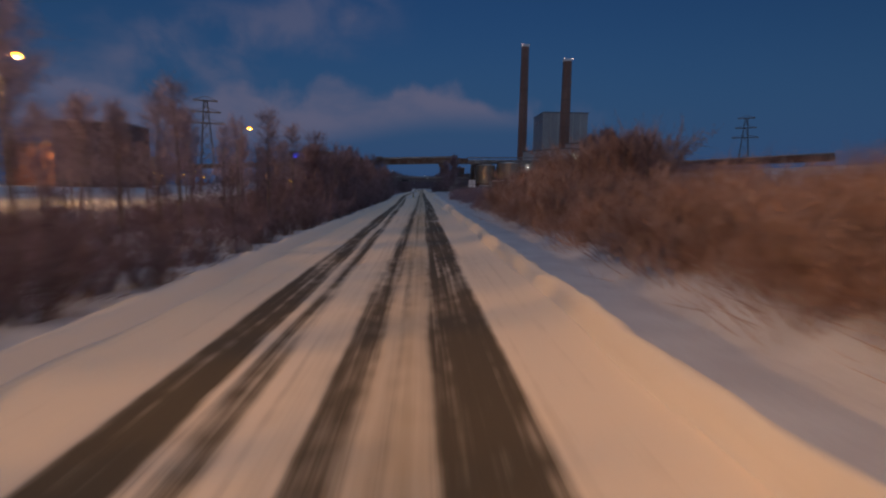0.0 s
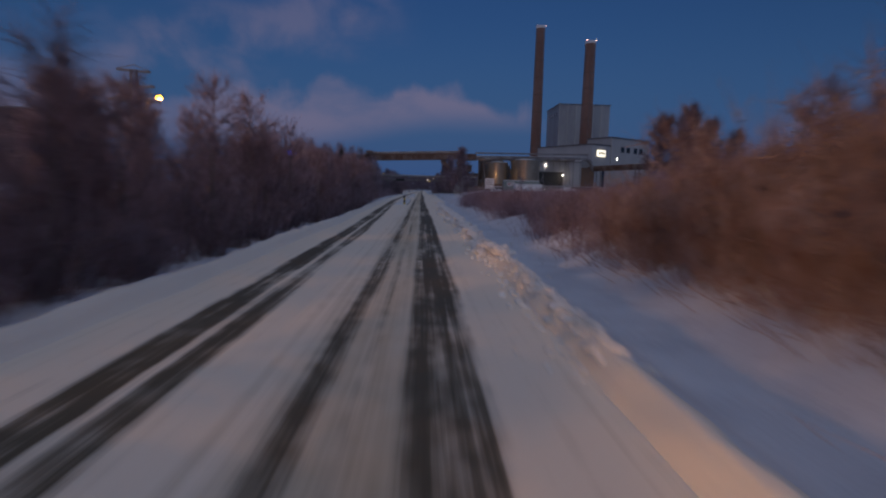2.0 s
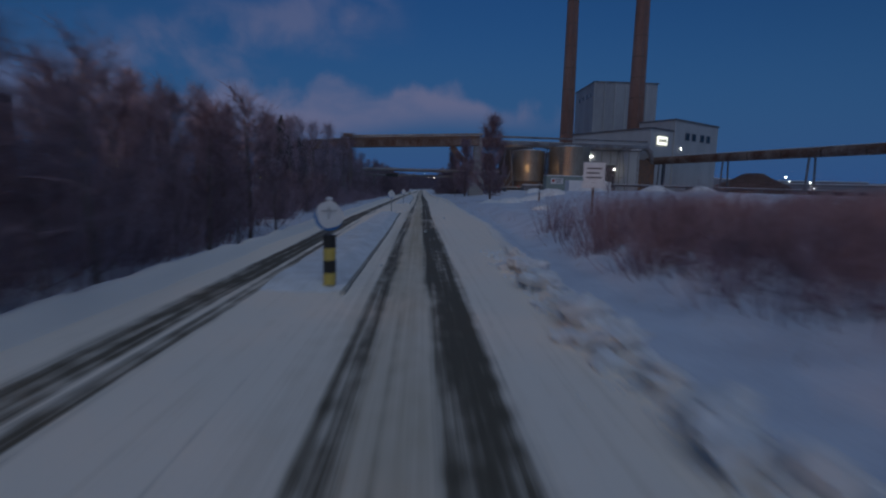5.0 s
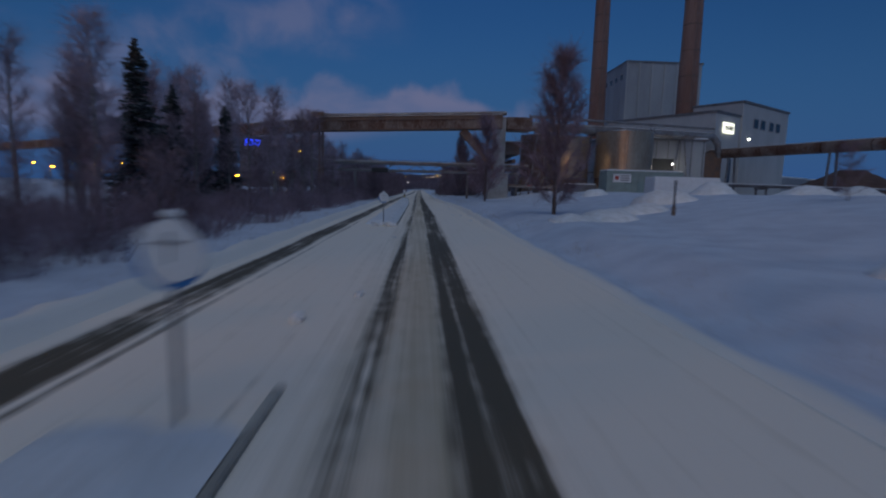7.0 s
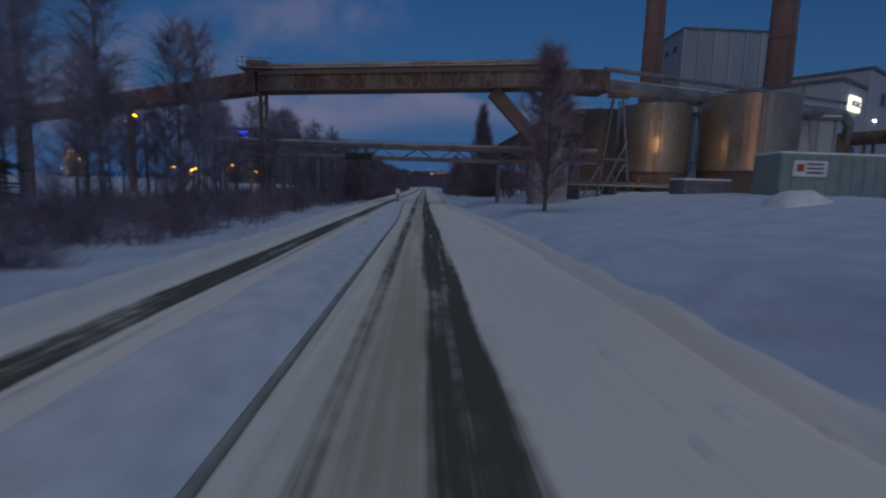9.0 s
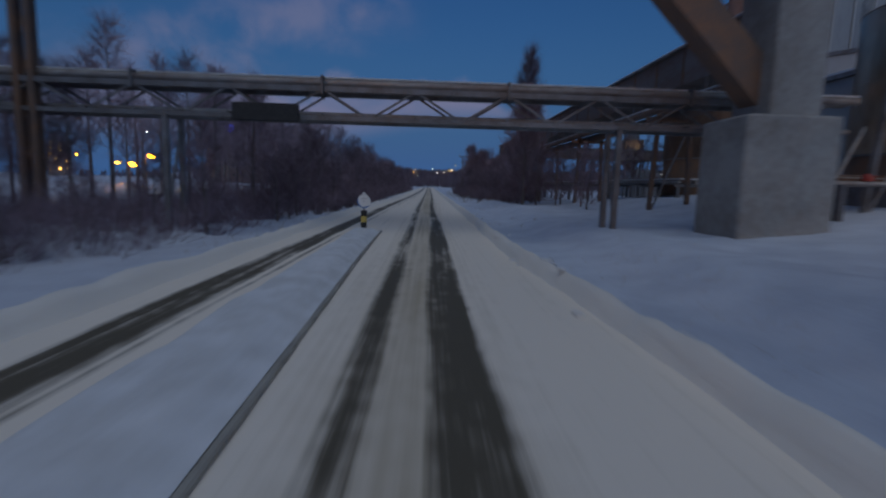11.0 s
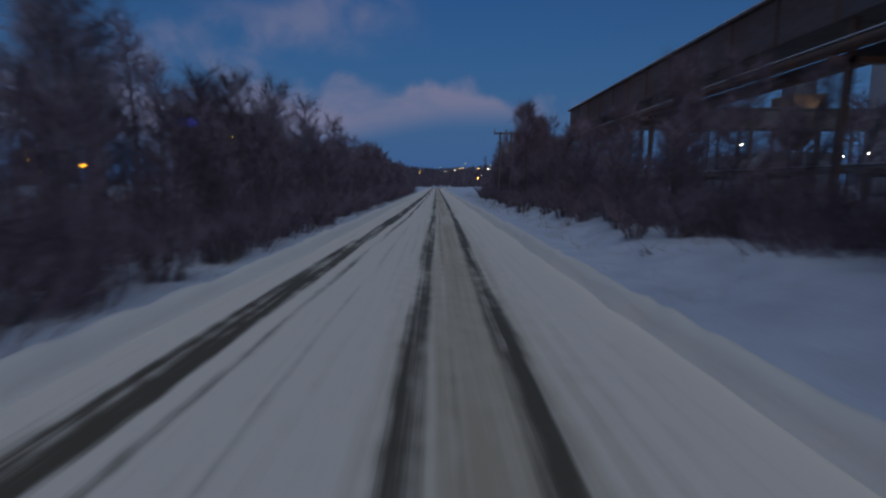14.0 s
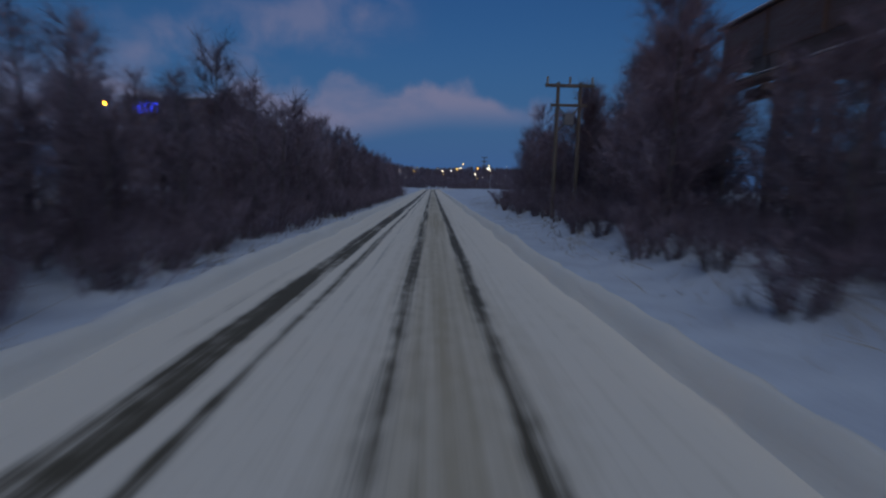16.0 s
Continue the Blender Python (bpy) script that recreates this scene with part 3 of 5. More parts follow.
def spruce_meshes(seed, height, spread, rows):
    rng = np.random.default_rng(seed)
    trunk = limb_mesh("trunk", [[((0, 0, height * f), max(0.014 * height * (1 - f), 0.01)) for f in np.linspace(0, 1, 6)]], BARK)
    b, t = [], []
    for k in range(rows):
        f = (k + rng.random()) / rows
        z = height * (0.05 + 0.95 * f)
        reach = spread * (1 - f) ** 0.85 * rng.uniform(0.55, 1.2) * (0.82 + 0.3 * math.sin(17 * f + seed)) + 0.08
        for j in range(9):
            a = j * 0.698 + k * 1.9 + rng.normal(0, 0.2)
            d = np.array([math.cos(a), math.sin(a), 0])
            root = np.array([0, 0, min(z + rng.normal(0, 0.022 * height), height * 0.995)])
            for s in np.linspace(0.2, 1, 6):
                p = root + d * reach * s + [0, 0, -0.30 * reach * s + 0.18 * reach * s * s]
                cross = np.array([-d[1], d[0], 0])
                for side in (-1, 1):
                    q = p + (d * 0.5 + cross * side * rng.uniform(0.4, 1.0) + [0, 0, rng.uniform(-0.55, 0.12)]) * reach * 0.36 * (1.15 - 0.5 * s)
                    b.append(p)
                    t.append(q)
    verts, faces = spikes(np.array(b), np.array(t), 0.045 + 0.004 * height)
    return trunk, raw_mesh("crown", verts, faces, NEEDLE)


def bush_meshes(seed, height, stems, twigs_n, mat):
    rng = np.random.default_rng(seed)
    limbs, pts = [], []
    for k in range(stems):
        a, tilt = k * 2.4 + rng.normal(0, 0.3), rng.uniform(0.15, 0.75)
        foot = np.array([math.cos(a), math.sin(a), 0]) * 0.22 * height * rng.random() ** 0.5
        h = height * rng.uniform(0.6, 1.0)
        path = []
        for s in np.linspace(0, 1, 5):
            q = np.array([math.cos(a) * tilt * h * s * (0.5 + 0.5 * s), math.sin(a) * tilt * h * s * (0.5 + 0.5 * s), h * s * (1 - 0.25 * tilt * s)]) + foot + rng.normal(0, 0.04 * s + 0.005, 3)
            path.append((q, 0.02 * (1 - s) + 0.005))
        limbs.append(path)
        pts.append([p for p, _ in path])
    pts = np.array(pts)
    pick, s = rng.integers(0, stems, twigs_n), rng.random(twigs_n) ** 0.95 * 3.99
    lo = s.astype(int)
    base = pts[pick, lo] * (1 - (s - lo))[:, None] + pts[pick, lo + 1] * (s - lo)[:, None]
    way = rng.normal(0, 0.55, (twigs_n, 3)) + [0, 0, 0.55]
    tip = base + way * rng.uniform(0.25, 0.8, twigs_n)[:, None]
    verts, faces = spikes(base, tip, 0.013)
    return limb_mesh("stemwork", limbs, SCRUB if mat is SCRUB else BARK), raw_mesh("crown", verts, faces, mat)


def make_kind(name, label, category, group, parts):
    t = thing(name, label, category, group)
    for part_name, me in parts:
        mesh_part(part_name, me, t)
    return t


TREES, SMALL, FAR, SPRUCES, BUSHES, WILLOWS = [], [], [], [], [], []
NAMES3 = ("trunk", "branchwork", "crown")
for k in range(7):
    TREES.append(make_kind("birch_tree", "bare frosted birch with a haze of fine twigs", "tree", "roadside trees", list(zip(NAMES3, broadleaf_meshes(100 + k, 8.3 + 0.4 * k, 1.75 + 0.11 * k, 42, 2500, BIRCH_BARK if k % 2 else BARK, 0.0095)))))
CONES = []
for k in range(3):
    CONES.append(make_kind("birch_tree", "tall spindle-shaped birch thick with frosted twigs", "tree", "roadside trees", list(zip(NAMES3, broadleaf_meshes(700 + k, 10.0, 2.4, 64, 6800, BARK, 0.0115, 0.05, 0.8)))))
WISPY = []
for k in range(4):
    WISPY.append(make_kind("birch_tree", "tall thin birch with an open veil of frosted twigs", "tree", "roadside trees", list(zip(NAMES3, broadleaf_meshes(800 + k, 10.5, 1.75, 44, 1700, BIRCH_BARK if k % 2 else BARK, 0.0088, 0.30, 0.7, FROST)))))
for k in range(4):
    SMALL.append(make_kind("young_tree", "slim bare young tree with frosted purple-brown twigs", "tree", "roadside trees", list(zip(NAMES3, broadleaf_meshes(200 + k, 5.2, 1.40, 24, 1000, BARK, 0.0095, 0.06)))))
for k in range(3):
    FAR.append(make_kind("birch_tree", "bare dark birch in the wood along the road", "tree", "roadside trees", list(zip(NAMES3, broadleaf_meshes(300 + k, 9.0, 2.5, 14, 420, BARK, 0.035)))))
for k in range(3):
    SPRUCES.append(make_kind("spruce_tree", "dark green spruce dusted with snow", "tree", "spruces", list(zip(("trunk", "crown"), spruce_meshes(400 + k, 11.0, 2.7, 56)))))
for k in range(3):
    BUSHES.append(make_kind("bush", "leafless frosted bush growing out of the snow", "bush", "roadside bushes", list(zip(("stemwork", "crown"), bush_meshes(500 + k, 2.6, 18, 900, TWIG)))))
for k in range(3):
    WILLOWS.append(make_kind("willow_bush", "dense leafless brown willow bush on the snowy verge", "bush", "roadside bushes", list(zip(("stemwork", "crown"), bush_meshes(600 + k, 3.8, 26, 2400, SCRUB)))))

used = set()


def plant(kinds, x, y, scale, z=None):
    """Stand one of the kinds at x, y; the first of each kind is the original, the rest copies."""
    ob = random.choice(kinds)
    z = float(ground_height(np.array([x]), np.array([y]))[0]) - 0.08 if z is None else z
    turn = random.uniform(0, 360)
    if ob.name not in used:
        used.add(ob.name)
        ob.scale = (scale, scale, scale)
        ob.matrix_basis = pose(x, y, z, 0, 0, turn) @ Matrix.Diagonal((scale, scale, scale, 1))
        return ob
    c = copy_thing(ob, pose(x, y, z, 0, 0, turn))
    c.scale = (scale * random.uniform(0.9, 1.1), scale * random.uniform(0.9, 1.1), scale)
    return c


def wood(kinds, x0, x1, y0, y1, step, lo, hi, keep=1.0):
    y = y0
    while y < y1:
        if random.random() < keep:
            plant(kinds, random.uniform(x0, x1), y + random.uniform(-0.4, 0.4) * step, random.uniform(lo, hi))
        y += step


# left of the road
wood(BUSHES, -8.0, -6.9, -4, 105, 2.6, 0.5, 1.0)
wood(SMALL, -10.5, -7.4, -4, 44, 3.2, 0.45, 0.8)
wood(SMALL, -9.8, -7.4, 44, 128, 1.8, 0.6, 1.3)
wood(WISPY, -15, -9.0, 3, 48, 2.2, 0.45, 0.8)
wood(WISPY, -30, -15, 12, 80, 3.1, 0.5, 0.78)
wood(TREES, -13.0, -9.3, 45, 128, 2.3, 0.45, 0.78)
wood(TREES, -20, -13.5, 52, 140, 7.0, 0.6, 0.9)
wood(SMALL, -14.5, -10.5, 126, 165, 2.5, 0.5, 0.95)
wood(SMALL, -14.5, -10.5, 165, 232, 4.5, 0.45, 0.85)
wood(SMALL, -14.5, -10.5, 232, 250, 2.5, 0.5, 0.95)
wood(TREES, -26, -16, 140, 250, 6.0, 0.6, 1.05)
for x, y, s in ((-15.8, 213.2, 1.28), (-17.4, 213.8, 1.27), (-19.8, 209.0, 1.5), (-22.5, 206.5, 1.5), (-27, 212, 1.65), (-31, 206, 1.6), (-27.5, 192, 1.4), (-30, 172, 1.4), (-34, 162, 1.5), (-21.2, 306, 1.3), (-37, 303, 1.9), (-33, 297, 1.8), (-41, 310, 1.8), (-30, 288, 1.7), (-27, 280, 1.6), (-36, 284, 1.8), (-25, 268, 1.45), (-20, 272, 1.3), (-46, 296, 1.9)):
    plant(WISPY, x, y, s)
wood(WISPY, -24, -15.5, 136, 250, 5.0, 0.7, 1.1)
wood(WISPY, -38, -22, 140, 262, 4.0, 1.0, 1.5)
wood(WISPY, -22, -12, 266, 312, 2.8, 0.7, 1.2)
wood(WISPY, -40, -22, 268, 330, 4.0, 1.0, 1.5)
wood(WISPY, -24, -13, 316, 350, 2.6, 0.7, 1.0)
wood(WISPY, -22, -12, 350, 376, 3.5, 0.7, 1.1)
wood(SMALL, -11.8, -9.0, 246, 284, 2.6, 0.5, 1.1)
wood(SMALL, -11.8, -9.0, 284, 319, 1.5, 0.6, 1.3)
wood(BUSHES, -9.0, -7.7, 256, 430, 2.4, 0.5, 0.95)
wood(SMALL, -11.8, -9.0, 319, 331, 1.1, 0.6, 0.95)
wood(SMALL, -11.8, -9.0, 331, 446, 1.5, 0.6, 1.5)
wood(TREES, -17, -11.5, 250, 286, 6.5, 0.6, 1.1)
wood(TREES, -17, -11.5, 286, 321, 2.7, 0.6, 1.25)
wood(TREES, -17, -11.5, 322, 335, 2.0, 0.45, 0.68)
wood(TREES, -27, -17, 305, 376, 4.5, 0.55, 0.85)
wood(TREES, -17, -11.5, 335, 378, 2.7, 0.6, 1.25)
# right of the road
wood(WILLOWS, 7.8, 9.6, 4, 30, 1.7, 0.5, 0.75)
wood(WILLOWS, 9.6, 14, 5, 34, 1.3, 0.6, 0.9)
wood(WILLOWS, 7.8, 9.4, 30, 62, 2.0, 0.65, 0.95)
wood(WILLOWS, 9.4, 14, 32, 60, 1.6, 0.9, 1.25)
wood(WILLOWS, 13.5, 19.5, 40, 56, 1.1, 1.3, 1.8)
wood(BUSHES, 8.2, 12.5, 62, 122, 1.4, 0.5, 0.85)
wood(SMALL, 12, 18, 34, 58, 4.5, 0.9, 1.2)
for x, y, s in ((44.8, 123.5, 1.65), (42.0, 127, 1.5), (49, 131, 1.6), (47, 121, 1.4), (53, 124, 1.25)):
    plant(CONES, x, y, s)
plant(CONES, 9.5, 327.5, 1.1)
plant(CONES, 12.0, 334.0, 1.05)
plant(CONES, 13.5, 340.5, 1.1)
plant(CONES, 11.8, 346.5, 1.0)
plant(CONES, 11.2, 180.2, 1.36)
plant(CONES, 10.4, 218.5, 1.36)
plant(SMALL, 26.0, 168.0, 0.7)
plant(CONES, 10.5, 270.5, 1.8).scale = (0.9, 0.9, 1.7)
plant(CONES, 11.8, 276.5, 1.4)
for x, y, s in ((13.0, 284, 1.2), (14.2, 259, 1.0), (15.2, 264, 1.15), (13.6, 268, 1.1), (12.4, 272, 1.2), (15.4, 272.5, 1.3), (14.0, 278, 1.3), (12.0, 281, 1.1), (15.5, 284, 1.3), (13.2, 289, 1.2)):
    plant(SMALL, x, y, s)
wood(SMALL, 9.0, 12.5, 288, 326, 2.0, 0.8, 1.3)
wood(BUSHES, 7.4, 9.4, 290, 372, 2.2, 0.5, 1.0)
wood(BUSHES, 9.5, 13.0, 273, 292, 2.2, 0.6, 1.0)
wood(SMALL, 11.2, 13.5, 326, 346, 1.6, 0.8, 1.4)
wood(TREES, 11.5, 15.5, 296, 352, 3.0, 0.72, 1.0)
wood(SMALL, 9.4, 11.5, 350, 366, 2.0, 0.9, 1.4)
wood(TREES, 11.5, 19, 338, 378, 2.4, 0.8, 1.15)


def far_woods():
    """The wood that lines the road far ahead, where single trees cannot be told apart."""
    rng = np.random.default_rng(77)
    ordered = [[next(c for c in tree.children if c.name.startswith(n)) for n in NAMES3] for tree in FAR]
    groups = [[np.array([v.co for v in part_.data.vertices]) for part_ in parts] for parts in ordered]
    polys = [[np.array([list(p.vertices) for p in part_.data.polygons]) for part_ in parts] for parts in ordered]
    spots = []
    for x0, x1, y0, y1, n in ((-24, -12, 376, 452, 60), (-34, -15, 390, 480, 34), (-30, -18, 300, 400, 12), (-70, -16, 480, 610, 60), (-36, 8, 622, 668, 40), (10, 90, 560, 668, 46), (60, 150, 470, 620, 40), (22, 34, 380, 440, 16), (24, 60, 362, 430, 28), (22, 48, 262, 325, 14), (170, 460, 360, 560, 70)):
        for _ in range(n):
            spots.append((rng.uniform(x0, x1), rng.uniform(y0, y1), rng.uniform(0.8, 1.2), rng.uniform(0, math.tau), int(rng.integers(0, 3))))
    for index, name, mat in ((0, "far_trunks", BARK), (1, "far_branches", BARK), (2, "far_crowns", TWIG)):
        vs, fs, count = [], [], 0
        for x, y, s, a, k in spots:
            v = groups[k][index]
            c, d = math.cos(a), math.sin(a)
            z = float(ground_height(np.array([x]), np.array([y]))[0]) - 0.1
            vs.append(np.stack([(v[:, 0] * c - v[:, 1] * d) * s + x, (v[:, 0] * d + v[:, 1] * c) * s + y, v[:, 2] * s + z], -1))
            fs.append(polys[k][index] + count)
            count += len(v)
        ob = new(name, raw_mesh(name, np.concatenate(vs), np.concatenate(fs), mat))
        tagged(ob, "dark leafless wood lining the road far ahead", "wood", "", "stuff")


far_woods()
for tree in FAR:
    for child in list(tree.children):
        bpy.data.objects.remove(child)
    bpy.data.objects.remove(tree)


def brushwood(name, x0, x1, y0, y1, clumps, stalks, height, mat, label, seed):
    """Knee- to head-high brush: stalks in clumps over a stretch of ground."""
    rng = np.random.default_rng(seed)
    cx, cy = rng.uniform(x0, x1, clumps), rng.uniform(y0, y1, clumps)
    if x0 < 0:
        cx = cx - 2.6 * smooth(110, 135, cy) * smooth(285, 245, cy)
    ch = height * rng.uniform(0.5, 1.1, clumps)
    if x0 < 0:
        ch = ch * (1 - 0.35 * smooth(46, 36, cy)) * (1 - 0.35 * smooth(140, 165, cy) * smooth(262, 245, cy))
    pick = rng.integers(0, clumps, stalks)
    base = np.stack([cx[pick] + rng.normal(0, 0.45, stalks), cy[pick] + rng.normal(0, 0.45, stalks), np.zeros(stalks)], -1)
    base[:, 2] = ground_height(base[:, 0], base[:, 1]) - 0.05
    out = np.stack([base[:, 0] - cx[pick], base[:, 1] - cy[pick], np.zeros(stalks)], -1)
    mid = base + out * 0.6 + rng.normal(0, 0.18, (stalks, 3)) + np.stack([np.zeros(stalks), np.zeros(stalks), ch[pick] * rng.uniform(0.4, 0.75, stalks)], -1)
    tip = mid + out * 0.5 + rng.normal(0, 0.22, (stalks, 3)) + np.stack([np.zeros(stalks), np.zeros(stalks), ch[pick] * rng.uniform(0.2, 0.45, stalks)], -1)
    side = mid + (tip - mid) * 0.3 + rng.normal(0, 0.3, (stalks, 3)) + [0, 0, 0.12]
    v1, f1 = spikes(base, tip, 0.014)
    v2, f2 = spikes(mid, side, 0.010)
    ob = new(name, raw_mesh(name, np.concatenate([v1, v2]), np.concatenate([f1, f2 + len(v1)]), mat))
    tagged(ob, label, "brush", "", "stuff")


brushwood("undergrowth", -19, -7.8, -4, 440, 1700, 72000, 2.8, TWIG, "tangled frosted undergrowth below the roadside trees", 1)
brushwood("willow_scrub", 7.3, 44, 60, 130, 1400, 56000, 2.4, TWIG, "low dense frosted willow scrub on the snowy field", 2)
brushwood("embankment_scrub", 8.2, 22, 0, 70, 520, 16000, 2.0, SCRUB, "brown willow scrub on the embankment", 3)
brushwood("gallery_scrub", 9.2, 17, 284, 374, 400, 17000, 2.4, TWIG, "frosted brush below the conveyor gallery", 4)
brushwood("sapling_thicket", -14, -7.6, 40, 130, 700, 7000, 5.2, TWIG, "thicket of thin bare saplings below the trees", 6)
brushwood("sapling_thicket", -17, -9.0, 130, 440, 1500, 9000, 4.6, TWIG, "thicket of thin bare saplings along the wood edge", 7)
brushwood("verge_scrub", 7.6, 10.5, 2, 62, 420, 14000, 1.3, SCRUB, "low brown twigs along the foot of the willows", 8)
brushwood("tussock_grass", 5.9, 8.6, 284, 400, 110, 520, 0.24, STRAW, "frozen grass tussocks half buried in the snow", 9)
brushwood("tussock_grass", -8.4, -7.0, 252, 440, 120, 700, 0.24, STRAW, "frozen grass tussocks along the wood edge", 10)
# single spruces
for x, y, s in ((-21.2, 177.8, 1.17), (-22.5, 186, 1.0), (-27.6, 204.5, 1.0), (-23, 118, 0.85), (-18.5, 96, 0.75), (-25, 205, 1.1)):
    plant(SPRUCES, x, y, s)


for kinds in (TREES, CONES, WISPY, SMALL, SPRUCES, BUSHES, WILLOWS):
    for tree in kinds:
        if tree.name not in used:
            for child in list(tree.children):
                bpy.data.objects.remove(child)
            bpy.data.objects.remove(tree)


# fallen stems and dead grass that poke out of the snow along the verges
def debris(x, y, length, turn):
    rng = random.Random(int(y * 10))
    limbs = []
    for k in range(3):
        a = radians(turn + rng.uniform(-25, 25))
        p = Vector((rng.uniform(-0.3, 0.3), rng.uniform(-0.3, 0.3), 0.05))
        limbs.append([((p.x + math.cos(a) * length * s, p.y + math.sin(a) * length * s, p.z + 0.25 * math.sin(2.2 * s) * (0.5 + k * 0.4)), 0.035 * (1 - 0.8 * s)) for s in (0, 0.25, 0.5, 0.75, 1)])
    ob = new("fallen_branch", limb_mesh("fallen_branch", limbs, BIRCH_BARK))
    ob.matrix_basis = pose(x, y, float(ground_height(np.array([x]), np.array([y]))[0]))
    tagged(ob, "fallen bare branches lying half in the snow", "branch", "fallen branches")


for x, y, l, a in ((-6.5, 12, 2.6, 140), (-6.6, 14.5, 2.4, 60), (-6.5, 17, 2.8, 35), (-6.5, 20.5, 2.6, 120), (-6.4, 24, 2.8, 155), (-6.6, 28, 2.4, 50), (-6.6, 33, 2.0, 40), (-6.9, 41, 2.4, 150), (-7.0, 52, 2.2, 20), (7.2, 20, 2.0, 20), (7.4, 30, 1.8, 150), (7.0, 46, 1.6, 60), (7.3, 300, 1.6, 70), (7.6, 326, 1.5, 20), (6.8, 311, 1.2, 95), (7.0, 318, 1.4, 60), (6.6, 334, 1.3, 100), (7.4, 338, 1.7, 70), (7.2, 289, 1.3, 80), (-7.6, 300, 1.5, 100), (-7.4, 322, 1.6, 80), (-7.5, 340, 1.4, 120)):
    debris(x, y, l, a)


def grass_tufts():
    rng = np.random.default_rng(5)
    y = rng.uniform(0, 400, 5200)
    side = rng.random(5200) < 0.5
    x = np.where(side, -7.0 + rng.normal(0, 0.55, 5200) - 1.0 * smooth(90, 125, y) * smooth(300, 245, y), 7.0 + rng.normal(0, 0.9, 5200))
    keep = fractal(x * 0.3, y / 5.0, 41) > 0.47
    x, y = x[keep], y[keep]
    base = np.stack([x, y, ground_height(x, y) - 0.03], -1)
    tip = base + rng.normal(0, 0.16, base.shape) + np.array([0, 0, 0.30])
    verts, faces = spikes(base, tip, 0.008)
    ob = new("dead_grass", raw_mesh("dead_grass", verts, faces, STRAW))
    tagged(ob, "dry yellow grass stalks poking through the snow", "grass", "", "stuff")


grass_tufts()


# lumps of snow left by the plough
def snow_lumps():
    meshes = []
    for k in range(5):
        bm = ball((0, 0, 0), 1.0, sub=2, squash=0.62)
        for v in bm.verts:
            v.co *= 1 + 0.45 * (noise.noise(v.co * 1.6 + Vector((k * 7.1, 0, 0)))) + 0.30 * noise.noise(v.co * 3.4 + Vector((k * 3.3, 5, 0)))
        meshes.append(mesh_of("snow_clod", bm, BANK, False))
    spots = []
    for _ in range(270):
        y = random.uniform(56, 114)
        spots.append((random.gauss(3.0, 0.26), y, 0.12 + 0.22 * random.random() ** 1.6))
    for _ in range(40):
        spots.append((random.uniform(2.7, 4.3), random.uniform(172, 262), random.uniform(0.05, 0.12)))
    for _ in range(16):
        spots.append((random.uniform(-2.6, 2.4), random.uniform(112, 232), random.uniform(0.04, 0.10)))
    for x, y, r in ((-2.2, 147, 0.16), (-1.4, 149, 0.13), (-1.8, 168.2, 0.35), (-2.6, 168.4, 0.4), (1.9, 138, 0.12)):
        spots.append((x, y, r))
    for x, y, r in spots:
        ob = new("snow_clod", random.choice(meshes))
        z = max(float(ground_height(np.array([x]), np.array([y]))[0]), 0.02) + 0.35 * r
        ob.matrix_basis = pose(x, y, z, 0, 0, random.uniform(0, 360)) @ Matrix.Diagonal((r * random.uniform(0.8, 1.4), r, r * random.uniform(0.8, 1.2), 1))
        tagged(ob, "lump of hard ploughed snow lying at the roadside", "snow lump", "ploughed lumps")
    for x, y, r, h in ((13.2, 173, 3.4, 0.95), (10.4, 171.5, 2.4, 0.5), (17.5, 177, 3.2, 0.7), (22, 182, 3.5, 1.2), (31, 190, 4.0, 1.3), (46, 196, 5.0, 1.4), (60, 205, 6.0, 1.6), (12.5, 150.5, 1.6, 0.5), (25, 209, 3.0, 1.0)):
        # a low mound with a ragged outline, shovelled and settled
        n = 26
        g = np.linspace(-1.25, 1.25, n)
        gx, gy = np.meshgrid(g, g)
        edge = 0.75 + 0.5 * fractal(np.arctan2(gy, gx) * 1.3 + 9, gx * 0 + x, 95)
        body = smooth(edge, 0.15, np.hypot(gx, gy))
        gz = body * (0.55 + 0.9 * fractal(gx * 1.8 + x, gy * 1.8 + y, 96)) + 0.14 * smooth(0.0, 0.3, body) * (fractal(gx * 7 + x, gy * 7 + y, 97) - 0.5)
        i = np.arange(n * n).reshape(n, n)
        quads = np.stack([i[:-1, :-1], i[:-1, 1:], i[1:, 1:], i[1:, :-1]], -1).reshape(-1, 4)
        me = raw_mesh("snow_mound", np.stack([gx * r, gy * r * 0.8, gz * h - 0.06 - 0.9 * smooth(0.16, 0.0, body)], -1).reshape(-1, 3), quads, BANK)
        me.shade_smooth()
        ob = new("snow_mound", me)
        ob.matrix_basis = pose(x, y, float(ground_height(np.array([x]), np.array([y]))[0]), 0, 0, x * 31)
        tagged(ob, "low uneven mound of cleared snow at the yard edge", "snow pile", "snow piles")


snow_lumps()


